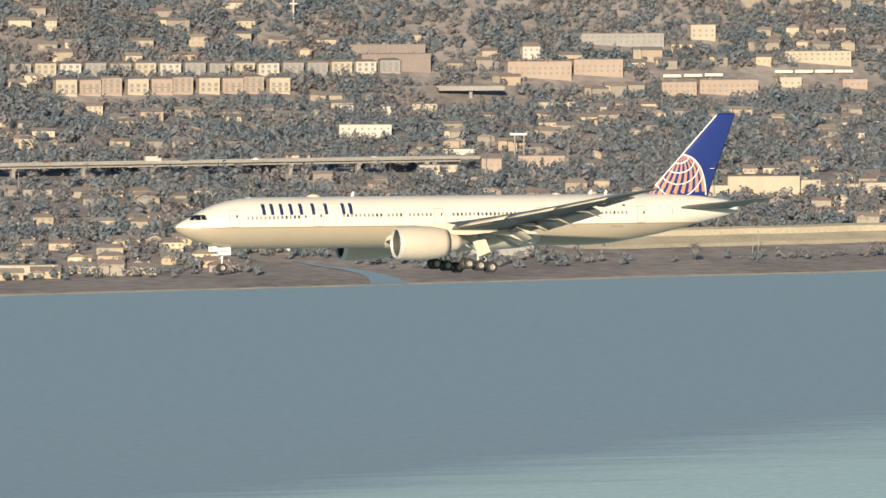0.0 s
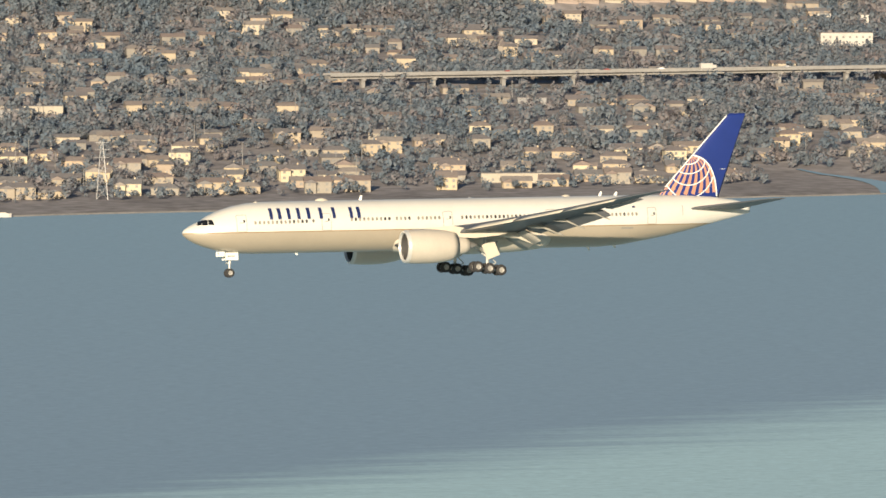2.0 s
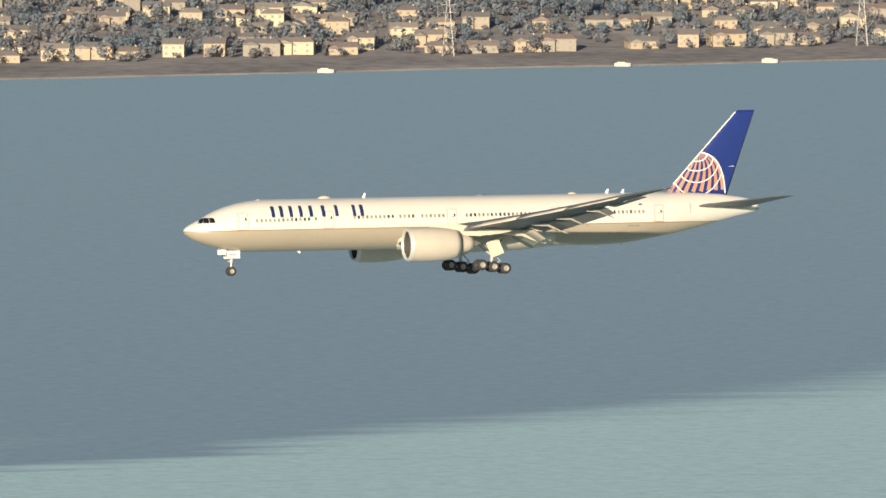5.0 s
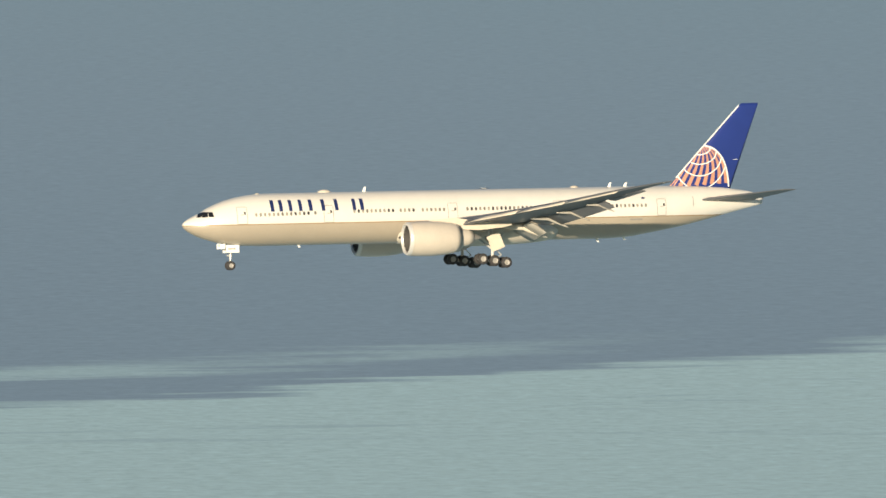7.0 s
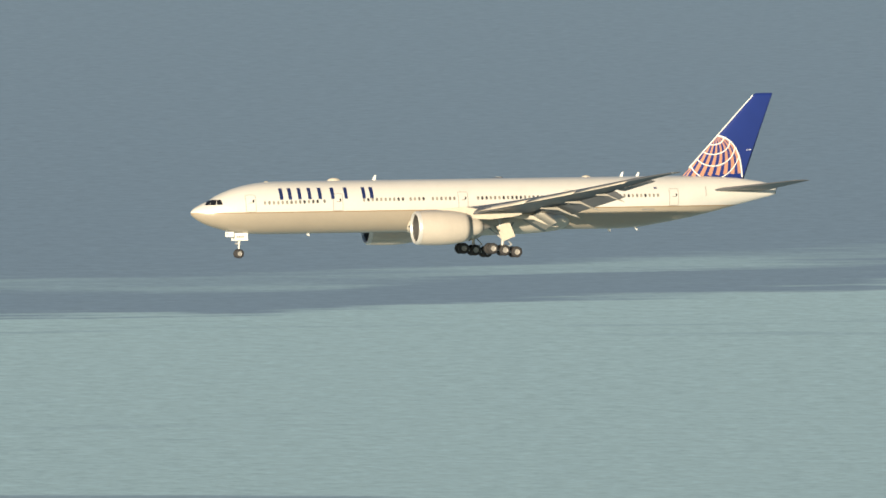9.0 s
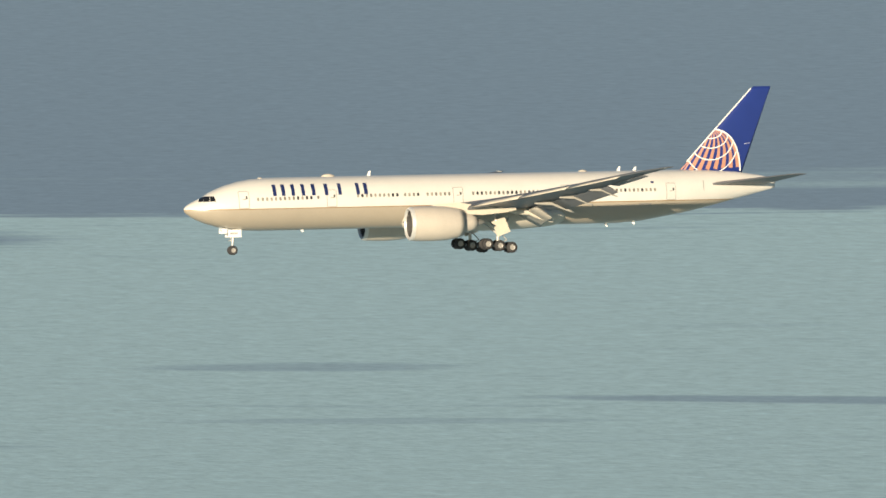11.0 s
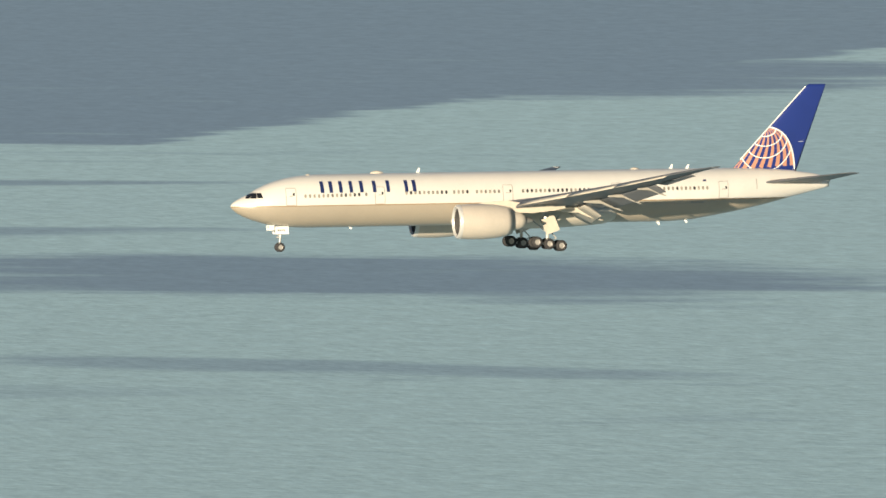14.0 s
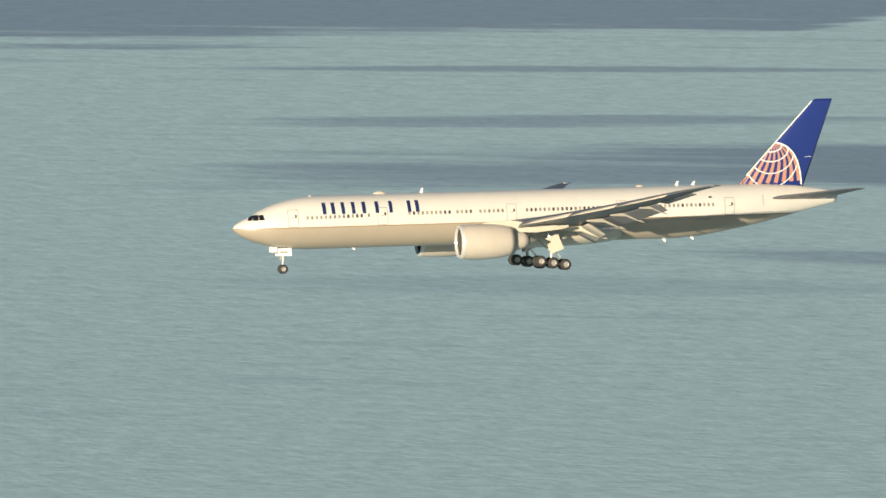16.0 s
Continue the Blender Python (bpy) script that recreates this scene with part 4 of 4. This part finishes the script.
for k, (u, q) in enumerate(spots):
    m = place(u, q, 7, .05)
    if k == 0:
        trailer.matrix_basis = m
    else:
        copy_thing(trailer, m)
for a in range(425, 575, 5):
    for b in range(846, 880, 5):
        taken[(int(a // 6), int(b // 6))] = 1


# two rows of condominium blocks
def condo(tone, h):
    ob = new("condominium")
    tagged(ob, "pale condominium block with balconies and flat roof" if tone != "peach" else "peach condominium block with balconies and flat roof", "apartment house", "condominium rows")
    bm = bmesh.new()
    box(bm, -6.3, 6.3, -4.5, 4.5, -5, h)
    wall = part("wall", bm, WALLM[tone], ob)
    bm = bmesh.new()
    gable(bm, 12.6, 9, h, 1.0, .4, 2.5)
    part("roof", bm, M_ROOF, ob)
    for s in range(int(h / 2.9)):
        for k in (-1, 0, 1):
            bm = bmesh.new()
            box(bm, k * 3.9 - 1.0, k * 3.9 + 1.0, -4.56, -4.4, .5 + s * 2.9, 2.3 + s * 2.9)
            part("window", bm, M_PANE_HOUSE, wall)
        bm = bmesh.new()
        box(bm, -5.9, 5.9, -5.4, -4.502, .1 + s * 2.9, .3 + s * 2.9)
        part("balcony", bm, WALLM[tone], ob)
    return ob


kinds = {}
for k in range(26):
    row = k // 16
    tone, h = (("grey", 6.2), ("cream", 6.4), ("white", 6.2), ("grey", 6.6))[k % 4] if row == 0 else (("peach", 8.8), ("cream", 8.2), ("peach", 8))[k % 3]
    u, q = (10 + 16.2 * k, 893) if row == 0 else (24 + 15.4 * (k - 16) + (2 if k % 3 else 0), 862)
    for a in np.arange(u - 8, u + 9, 5):
        for b in np.arange(q - 18 if row else q - 10, q + 6, 5):
            taken[(int(a // 6), int(b // 6))] = 1
    m = place(u, q, 18)
    if (tone, h) in kinds:
        copy_thing(kinds[(tone, h)], m)
    else:
        kinds[(tone, h)] = condo(tone, h)
        kinds[(tone, h)].matrix_basis = m

# tall pole with a crossbar, gantry, pylons, street poles
ob = new("mast")
tagged(ob, "tall white mast with a crossbar", "mast")
ob.matrix_basis = place(227, 972, 7)
bm = bmesh.new()
tube(bm, (0, 0, -1), (0, 0, 15), .55, .45)
part("pole", bm, M_BOX, ob)
bm = bmesh.new()
box(bm, -2.4, 2.4, -.3, .3, 10.6, 11.5)
part("crossbar", bm, M_BOX, ob)
ob = new("gantry")
tagged(ob, "steel gantry on two posts", "gantry")
ob.matrix_basis = place(184, 586, 7)
for x in (-2.2, 3.0):
    bm = bmesh.new()
    tube(bm, (x, 0, -1), (x, 0, 11), .5, .5)
    part("post", bm, M_CONCRETE, ob)
bm = bmesh.new()
box(bm, -5, 4.6, -.5, .5, 11.0, 12.2)
part("beam", bm, M_STEEL, ob)


def pylon(u, q, h):
    ob = new("pylon")
    tagged(ob, "grey steel lattice power pylon", "pylon")
    ob.matrix_basis = place(u, q, 10)
    bm = bmesh.new()
    lv = [0, .22, .42, .6, .76, .9, 1.0]
    wd = [2.6 * (1 - .85 * t) for t in lv]
    c = [[(sx * w, sy * w, t * h) for sx, sy in ((-1, -1), (1, -1), (1, 1), (-1, 1))] for t, w in zip(lv, wd)]
    for a, b in zip(c, c[1:]):
        for k in range(4):
            tube(bm, a[k], b[k], .11, .11, 5)
            tube(bm, a[k], b[(k + 1) % 4], .06, .06, 4)
            tube(bm, a[(k + 1) % 4], b[k], .06, .06, 4)
    part("lattice", bm, M_STEEL, ob)
    for t in (.72, .85, .97):
        bm = bmesh.new()
        tube(bm, (-3.4, 0, t * h), (3.4, 0, t * h), .12, .12, 6)
        part("arm", bm, M_STEEL, ob)


for u, q, h in ((-764, 62, 27), (-560, 70, 27), (-986, 60, 27)):
    pylon(u, q, h)

# low white hulls on the mud
boat = new("moored_barge")
tagged(boat, "low white barge lying on the mud edge", "boat", "barges on the shore")
bm = loft([[(x, -w, 1.9), (x, w, 1.9), (x, w * .85, 0), (x, -w * .85, 0)] for x, w in ((-3.6, 1.1), (-2.6, 1.35), (2.6, 1.35), (3.6, .8))])
part("hull", bm, M_BOX, boat)
bm = bmesh.new()
box(bm, -2.4, 1.2, -.9, .9, 1.904, 2.3)
part("deck_house", bm, M_CREAM, boat)
boat.matrix_basis = place(-707, -6, 8, 0)
copy_thing(boat, place(-636, -4, 8, 0))
copy_thing(boat, place(-845, -5, 8, 0))

# shore edge, embankment, creek
rings = []
for u in range(-1500, 900, 12):
    wob = 6 * noise.noise(Vector((u * .011, 0, 9))) + 2.5 * noise.noise(Vector((u * .05, 0, 4)))
    wd = 2.2 + 1.6 * noise.noise(Vector((u * .03, 5, 5)))
    rings.append([(*uq(u, -4.0 + wob), .02), (*uq(u, -2.0 + wob), .26), (*uq(u, -1.0 + wd + wob), .42), (*uq(u, 1.5 + wd + wob), .22)])
tagged(part("beach", loft(rings, False, False), M_BEACH), "pale wet sand along the water's edge", "beach", kind="structure")
rings = []
for u in range(-30, 520, 15):
    e = min(1, (u + 30) / 60)
    qq = 168 + 6 * noise.noise(Vector((u * .02, 0, 1)))
    rings.append([(*uq(u, qq + a), ground_z(qq + a, u) - .5 + b * e) for a, b in ((-30, .0), (-22, 1.6), (-2, 2.6), (2, 5.0), (9, 5.2), (14, .0))])
tagged(part("embankment", loft(rings, False, False), M_SAND), "pale sandy embankment by the shore", "embankment", kind="structure")
rings = []
for k in range(14):
    t = k / 13
    q = -2 + 130 * t
    u = -186 + 10 * t + 13 * math.sin(3.0 * t)
    w = 8 * (1 - t) ** 1.2 + 1.6
    rings.append([(*uq(u - w, q), ground_z(q, u) + .35), (*uq(u + w, q), ground_z(q, u) + .35)])
tagged(part("creek", loft(rings, False, False), M_WATER), "blue creek running out over the mud", "creek", kind="structure")
for q in range(0, 132, 5):
    for u in range(-215, -150, 5):
        taken[(int(u // 6), int(q // 6))] = 1

for u in range(-30, 540, 5):
    for q in range(95, 188, 5):
        taken[(int(u // 6), int(q // 6))] = 1

# houses: the front row, then street by street
near = []
u = -1240
while u < -225:
    if claim(u, 86 + 6 * math.sin(u * .02), 5):
        near.append((rnd.choice((0, 2, 4, 5, 2, 3)), u, 84 + 6 * math.sin(u * .02) + rnd.uniform(-3, 3), SHORE_TURN - rnd.choice((8, 14, 20, 24))))
    u += rnd.uniform(15, 25) if rnd.random() < .8 else rnd.uniform(30, 48)
FAR = []
q = 112.0
while q < 1010:
    u = -1180 + .93 * q
    while u < 110 + .62 * q:
        grove = noise.noise(Vector((u * .008, q * .011, 2.0)))
        p = (.62 if q < 110 else .42) if q < 300 else .38 if q < 560 else .34 if q < 830 else .42
        p -= max(0, grove) * 1.1
        if 270 < u < 530 and q > 925:
            p *= .12
        if u > 530 and q > 900:
            p = .8
        if u > 0 and 112 < q < 330:
            p *= .55
        if rnd.random() < p:
            qq = q + rnd.uniform(-6, 6)
            if claim(u, qq, 4.5):
                tn = rnd.choice((SHORE_TURN - 14, SHORE_TURN - 22, 8, 3, 95, 14))
                if qq < 265 and len(near) < 285 and u > -1150 and rnd.random() < .8:
                    near.append((rnd.choice((2, 4, 2, 4, 0, 1)), u, qq, tn))
                else:
                    FAR.append((u, qq, tn))
        u += rnd.uniform(13, 21)
    q += rnd.uniform(20, 29)
for k, u, q, tn in near:
    put_house(k, u, q, tn)


def raw_mesh(name, verts, faces_by_mat, mats, flat=True):
    """A mesh straight from arrays: verts (n, 3) and, for each material, faces of equal corner count."""
    me = bpy.data.meshes.new(name)
    me.vertices.add(len(verts))
    me.vertices.foreach_set("co", np.asarray(verts, np.float32).ravel())
    loops = np.concatenate([np.asarray(f, np.int32).ravel() for f, _ in faces_by_mat])
    sizes = np.concatenate([np.full(len(f), len(f[0]), np.int32) for f, _ in faces_by_mat])
    which = np.concatenate([np.full(len(f), k, np.int32) for f, k in faces_by_mat])
    me.loops.add(len(loops))
    me.loops.foreach_set("vertex_index", loops)
    me.polygons.add(len(sizes))
    me.polygons.foreach_set("loop_start", np.concatenate([[0], np.cumsum(sizes)[:-1]]).astype(np.int32))
    me.polygons.foreach_set("material_index", which)
    for m in mats:
        me.materials.append(m)
    me.update(calc_edges=True)
    me.validate()
    if flat:
        me.shade_flat()
    return new(name, me)


bm = bmesh.new()
box(bm, -.5, .5, -.5, .5, 0, 1)
BOXV, BOXF = np.array([v.co for v in bm.verts]), np.array([[v.index for v in f.verts] for f in (bm.verts.index_update(), bm.faces)[1]])
bm.free()
ROOFV = np.array([(-.5, -.5, 0), (.5, -.5, 0), (.5, .5, 0), (-.5, .5, 0), (-.5, 0, 1), (.5, 0, 1)], float)
ROOFQ, ROOFT = np.array([(0, 1, 5, 4), (2, 3, 4, 5), (3, 2, 1, 0)]), np.array([(1, 2, 5), (3, 0, 4)])
V, FQ, FR, FT, FW, n = [], [], [], [], [], 0
for u, q, tn in FAR:
    w, d, h = rnd.uniform(7.5, 14), rnd.uniform(7, 9.5), rnd.choice((2.8, 3.0, 3.2, 3.1, 5.2) if q < 700 else (3.0, 3.2, 4.4, 5.4))
    m = np.array(place(u, q, tn))
    for k in range(2 if rnd.random() < .3 else 1):
        v = BOXV * (w, d, h + 2.5) - (0, 0, 2.5) + ((w * .4, -d * .4, -.3) if k else (0, 0, 0))
        V.append(v @ m[:3, :3].T + m[:3, 3])
        FQ.append(BOXF + n)
        n += 8
        hip = rnd.choice((0, 0, .2))
        v = ROOFV.copy()
        v[4, 0] += hip
        v[5, 0] -= hip
        v = v * (w + .9, d + .9, rnd.uniform(1.4, 2.2)) + (0, 0, h - .1) + ((w * .4, -d * .4, -.3) if k else (0, 0, 0))
        V.append(v @ m[:3, :3].T + m[:3, 3])
        FR.append(ROOFQ + n)
        FT.append(ROOFT + n)
        n += 6
    for s in range(int(h / 2.7)):
        for x in (-.3, .05, .33):
            v = BOXV * (1.3, .14, 1.2) + (x * w, -d / 2, .9 + 2.7 * s)
            V.append(v @ m[:3, :3].T + m[:3, 3])
            FW.append(BOXF + n)
            n += 8
tagged(raw_mesh("distant_houses", np.concatenate(V), [(np.concatenate(FQ), 0), (np.concatenate(FR), 1), (np.concatenate(FT), 1), (np.concatenate(FW), 2)], [M_WALL_FAR, M_ROOF_FAR, M_PANE_HOUSE]), "streets of pale houses with brown roofs", "houses", kind="stuff")

# ---- trees ----
rs = np.random.RandomState(5)


def crown(kind, sprays, size):
    """Leaf sprays (verts, faces) of a tree of unit height: small bent leaves set round its boughs."""
    w, t = rs.uniform(0, 2 * np.pi, sprays), rs.uniform(0, 1, sprays)
    boughs = rs.uniform(-.13, .13, (9, 3)) * (1, 1, .8)
    if kind == "round":
        r0 = np.sqrt(t) * .34
        c = np.stack((r0 * np.cos(w), r0 * np.sin(w), .56 + rs.uniform(-.30, .34, sprays) * (1 - (r0 / .42) ** 2 * .75)), 1)
        mid = np.array((0, 0, .5))
    elif kind == "tall":
        r0 = (.03 + .15 * rs.uniform(0, 1, sprays)) * (1.1 - t)
        c = np.stack((r0 * np.cos(w), r0 * np.sin(w), .12 + .86 * t), 1)
        mid = np.array((0, 0, .4))
    else:
        r0 = np.sqrt(rs.uniform(0, 1, sprays)) * .28
        c = np.stack((r0 * np.cos(w), r0 * np.sin(w), .50 + .45 * t - r0 * .5), 1)
        mid = np.array((0, 0, .5))
    c = c + boughs[rs.randint(9, size=sprays)] * (.25 if kind == "tall" else 1)
    out = (c - mid) / np.linalg.norm(c - mid, axis=1, keepdims=True) + rs.normal(0, .4, (sprays, 3))
    out /= np.linalg.norm(out, axis=1, keepdims=True)
    side = np.cross(out, rs.normal(0, 1, (sprays, 3)))
    side /= np.linalg.norm(side, axis=1, keepdims=True)
    up = np.cross(out, side)
    r = (size * rs.uniform(.6, 1.4, sprays))[:, None]
    vs = np.stack((c - side * r, c + up * r * .55 + out * r * .25, c + side * r, c - up * r * .55 + out * r * .25), 1).reshape(-1, 3)
    k = np.arange(sprays)[:, None] * 4
    return vs, np.concatenate((k + (0, 1, 3), k + (1, 2, 3)))


def tree(kind, clumps):
    ob = new("tree")
    tagged(ob, {"round": "grey-green broad tree among the houses, haze in its colour", "tall": "tall dark narrow evergreen tree", "open": "tall open-crowned tree with bare limbs"}[kind], "tree", "trees of the shore town")
    v, f = crown(kind, clumps, .055)
    cr = raw_mesh("crown", v, [(f, 0)], [M_LEAF])
    cr.parent = ob
    bm = bmesh.new()
    tube(bm, (0, 0, -.1), (.01, 0, .55), .028, .012, 7)
    for k in range(5):
        w = k * 1.3
        tube(bm, (0, 0, .25 + .05 * k), (.2 * math.cos(w), .2 * math.sin(w), .5 + .07 * k), .012, .005, 5)
    part("trunk", bm, M_BARK, ob)
    return ob


TREES = [tree("round", 620), tree("round", 560), tree("round", 680), tree("tall", 420), tree("open", 460), tree("round", 520)]
spots, wood = [], []
for k in range(56000):
    q = rs.uniform(62, 1060) if k % 3 else rs.uniform(820, 1090)
    u = rs.uniform(-1230 + .93 * q, 150 + .62 * q)
    if q < 100 and rs.uniform() < .55:
        continue
    if (int(u // 6), int(q // 6)) in taken:
        continue
    grove = noise.noise(Vector((u * .008, q * .011, 2.0)))
    if rs.uniform() > (.66 if q < 780 else .78) + .9 * grove:
        continue
    if 275 < u < 525 and q > 945 and rs.uniform() < .66:
        continue
    kind = rs.choice([0, 1, 2, 3, 4, 5], p=[.24, .22, .18, .07, .11, .18])
    h = {0: 8.5, 1: 7.5, 2: 10, 3: 13, 4: 13, 5: 6}[kind] * rs.uniform(.45, .92) * (.85 if q < 200 else 1.0)
    if q < 330 and len(spots) < 292 and rs.uniform() < .2:
        spots.append((kind, u, q, h))
    else:
        wood.append((kind, u, q, h))
for u, q, tn in FAR:
    for k in range(3 if q > 600 else 2):
        if rs.uniform() < .72:
            wood.append((rs.choice([0, 1, 2, 5]), u + rs.uniform(-8, 8), q - rs.uniform(6.5, 10), rs.uniform(3, 6)))
for k, u, q, tn in near:
    for j in range(3):
        if rs.uniform() < .8 and (q > 100 or rs.uniform() < .6):
            wood.append((rs.choice([0, 1, 2, 5]), u + rs.uniform(-10, 10), q - rs.uniform(7.5, 11), rs.uniform(2.6, 5)))
done = set()
for kind, u, q, h in spots:
    m = place(u, q, rs.uniform(0, 360)) @ Matrix.Diagonal((h, h, h, 1))
    if kind in done:
        o = copy_thing(TREES[kind], m)
        o.scale = (h, h, h)
    else:
        done.add(kind)
        TREES[kind].matrix_basis = m
for k, t in enumerate(TREES):
    if k not in done:
        t.matrix_basis = place(-400 + 9 * k, 300) @ Matrix.Diagonal((8, 8, 8, 1))
PARTS = [[crown(kd, c, sz) for _ in range(6)] for kd, c, sz in (("round", 43, .145), ("round", 40, .145), ("round", 46, .14), ("tall", 35, .105), ("open", 35, .128), ("round", 38, .15))]
V, FC, n = [], [], 0
for kind, u, q, h in wood:
    v, f = PARTS[kind][rs.randint(5)]
    a = rs.uniform(0, 2 * np.pi)
    c, s = np.cos(a) * h, np.sin(a) * h
    x, y = uq(u, q)
    V.append(v @ np.array(((c, s, 0), (-s, c, 0), (0, 0, h))) + (x, y, ground_z(q, u) - .06 * h))
    FC.append(f + n)
    n += len(v)
tagged(raw_mesh("distant_trees", np.concatenate(V), [(np.concatenate(FC), 0)], [M_LEAF_FAR], False), "dense grey-green trees between the houses, haze in their colour", "trees", kind="stuff")

# street poles
pole = new("utility_pole")
tagged(pole, "grey wooden utility pole with a crossarm", "utility pole", "utility poles")
bm = bmesh.new()
tube(bm, (0, 0, -.5), (0, 0, 11), .19, .13, 7)
part("pole", bm, M_CONCRETE, pole)
bm = bmesh.new()
box(bm, -1.2, 1.2, -.08, .08, 10.1, 10.3)
part("crossarm", bm, M_BARK, pole)
for k in range(70):
    q = rs.uniform(100, 640)
    u = rs.uniform(-1120 + .93 * q, 100 + .6 * q)
    m = place(u, q, rs.uniform(0, 90))
    if k == 0:
        pole.matrix_basis = m
    else:
        copy_thing(pole, m)


def motions():
    walk(AIRLINER, [
        (0.0, pose(-33.46, 900.52, 157.17, 3.08, -0.40, -156.77)),
        (0.5, pose(-62.48, 898.93, 154.45, 3.27, -0.39, -156.23)),
        (1.0, pose(-91.60, 897.14, 151.67, 3.51, -0.17, -155.67)),
        (1.5, pose(-120.79, 895.17, 148.83, 3.69, -0.18, -155.12)),
        (2.0, pose(-149.98, 893.05, 145.94, 3.89, -0.20, -154.57)),
        (2.5, pose(-179.12, 890.79, 143.02, 4.06, -0.21, -154.07)),
        (3.0, pose(-208.19, 888.41, 140.07, 4.22, -0.31, -153.58)),
        (3.5, pose(-237.14, 885.93, 137.09, 4.43, -0.33, -153.03)),
        (4.0, pose(-265.94, 883.35, 134.10, 4.57, -0.41, -152.51)),
        (4.75, pose(-308.79, 879.36, 129.61, 4.83, -0.48, -151.82)),
        (5.5, pose(-351.15, 875.23, 125.10, 5.10, -0.54, -151.16)),
        (6.5, pose(-406.77, 869.56, 119.09, 5.45, -0.63, -150.33)),
        (7.0, pose(-434.20, 866.68, 116.09, 5.65, -0.65, -149.94)),
        (7.5, pose(-461.36, 863.77, 113.08, 5.81, -0.69, -149.56)),
        (8.0, pose(-488.25, 860.83, 110.06, 5.96, -0.82, -149.22)),
        (8.5, pose(-514.89, 857.87, 107.03, 6.10, -0.97, -148.90)),
        (9.0, pose(-541.28, 854.88, 103.98, 6.27, -1.11, -148.59)),
        (9.75, pose(-580.43, 850.36, 99.36, 6.54, -1.06, -148.21)),
        (10.6, pose(-624.25, 845.14, 94.02, 6.86, -1.01, -147.80)),
        (11.5, pose(-670.14, 839.49, 88.19, 7.21, -0.96, -147.39)),
        (12.0, pose(-695.48, 836.28, 84.84, 7.35, -1.09, -147.18)),
        (12.5, pose(-720.76, 833.00, 81.40, 7.47, -1.26, -146.95)),
        (13.0, pose(-746.02, 829.65, 77.86, 7.62, -1.25, -146.64)),
        (13.5, pose(-771.32, 826.20, 74.18, 7.80, -1.39, -146.39)),
        (14.0, pose(-796.70, 822.65, 70.37, 8.05, -1.36, -146.07)),
        (14.5, pose(-822.22, 818.98, 66.39, 8.18, -1.38, -145.85)),
        (15.0, pose(-847.94, 815.18, 62.22, 8.44, -1.15, -145.58)),
        (15.5, pose(-873.93, 811.21, 57.85, 8.69, -0.89, -145.31)),
        (16.0, pose(-900.26, 807.07, 53.26, 8.94, -0.81, -145.05)),
    ])

    # traffic: the truck heads up the viaduct, cars both ways
    for thing, start, speed, lane in ((TRUCK, -1.0, 19, -3.6), (CARS[0], -120, 21, -3.6), (CARS[1], 60, -24, 2.2), (CARS[2], -60, 20, -1.0), (CARS[3], 130, -22, 4.0), (CARS[4], 20, -20, 4.0)):
        rows = []
        for t in (0.0, 0.5, 1.0, 2.0, 3.0, 4.0, 5.0, 6.0, 7.0, 8.0, 12.0, 16.0):
            a = max(-170, min(170, start + speed * t))
            x, y = on_viaduct(a, lane)
            rows.append((t, pose(x, y, V_Z + .06, 0, 0, V_TURN + (0 if speed > 0 else 180))))
        walk(thing, rows)


motions()
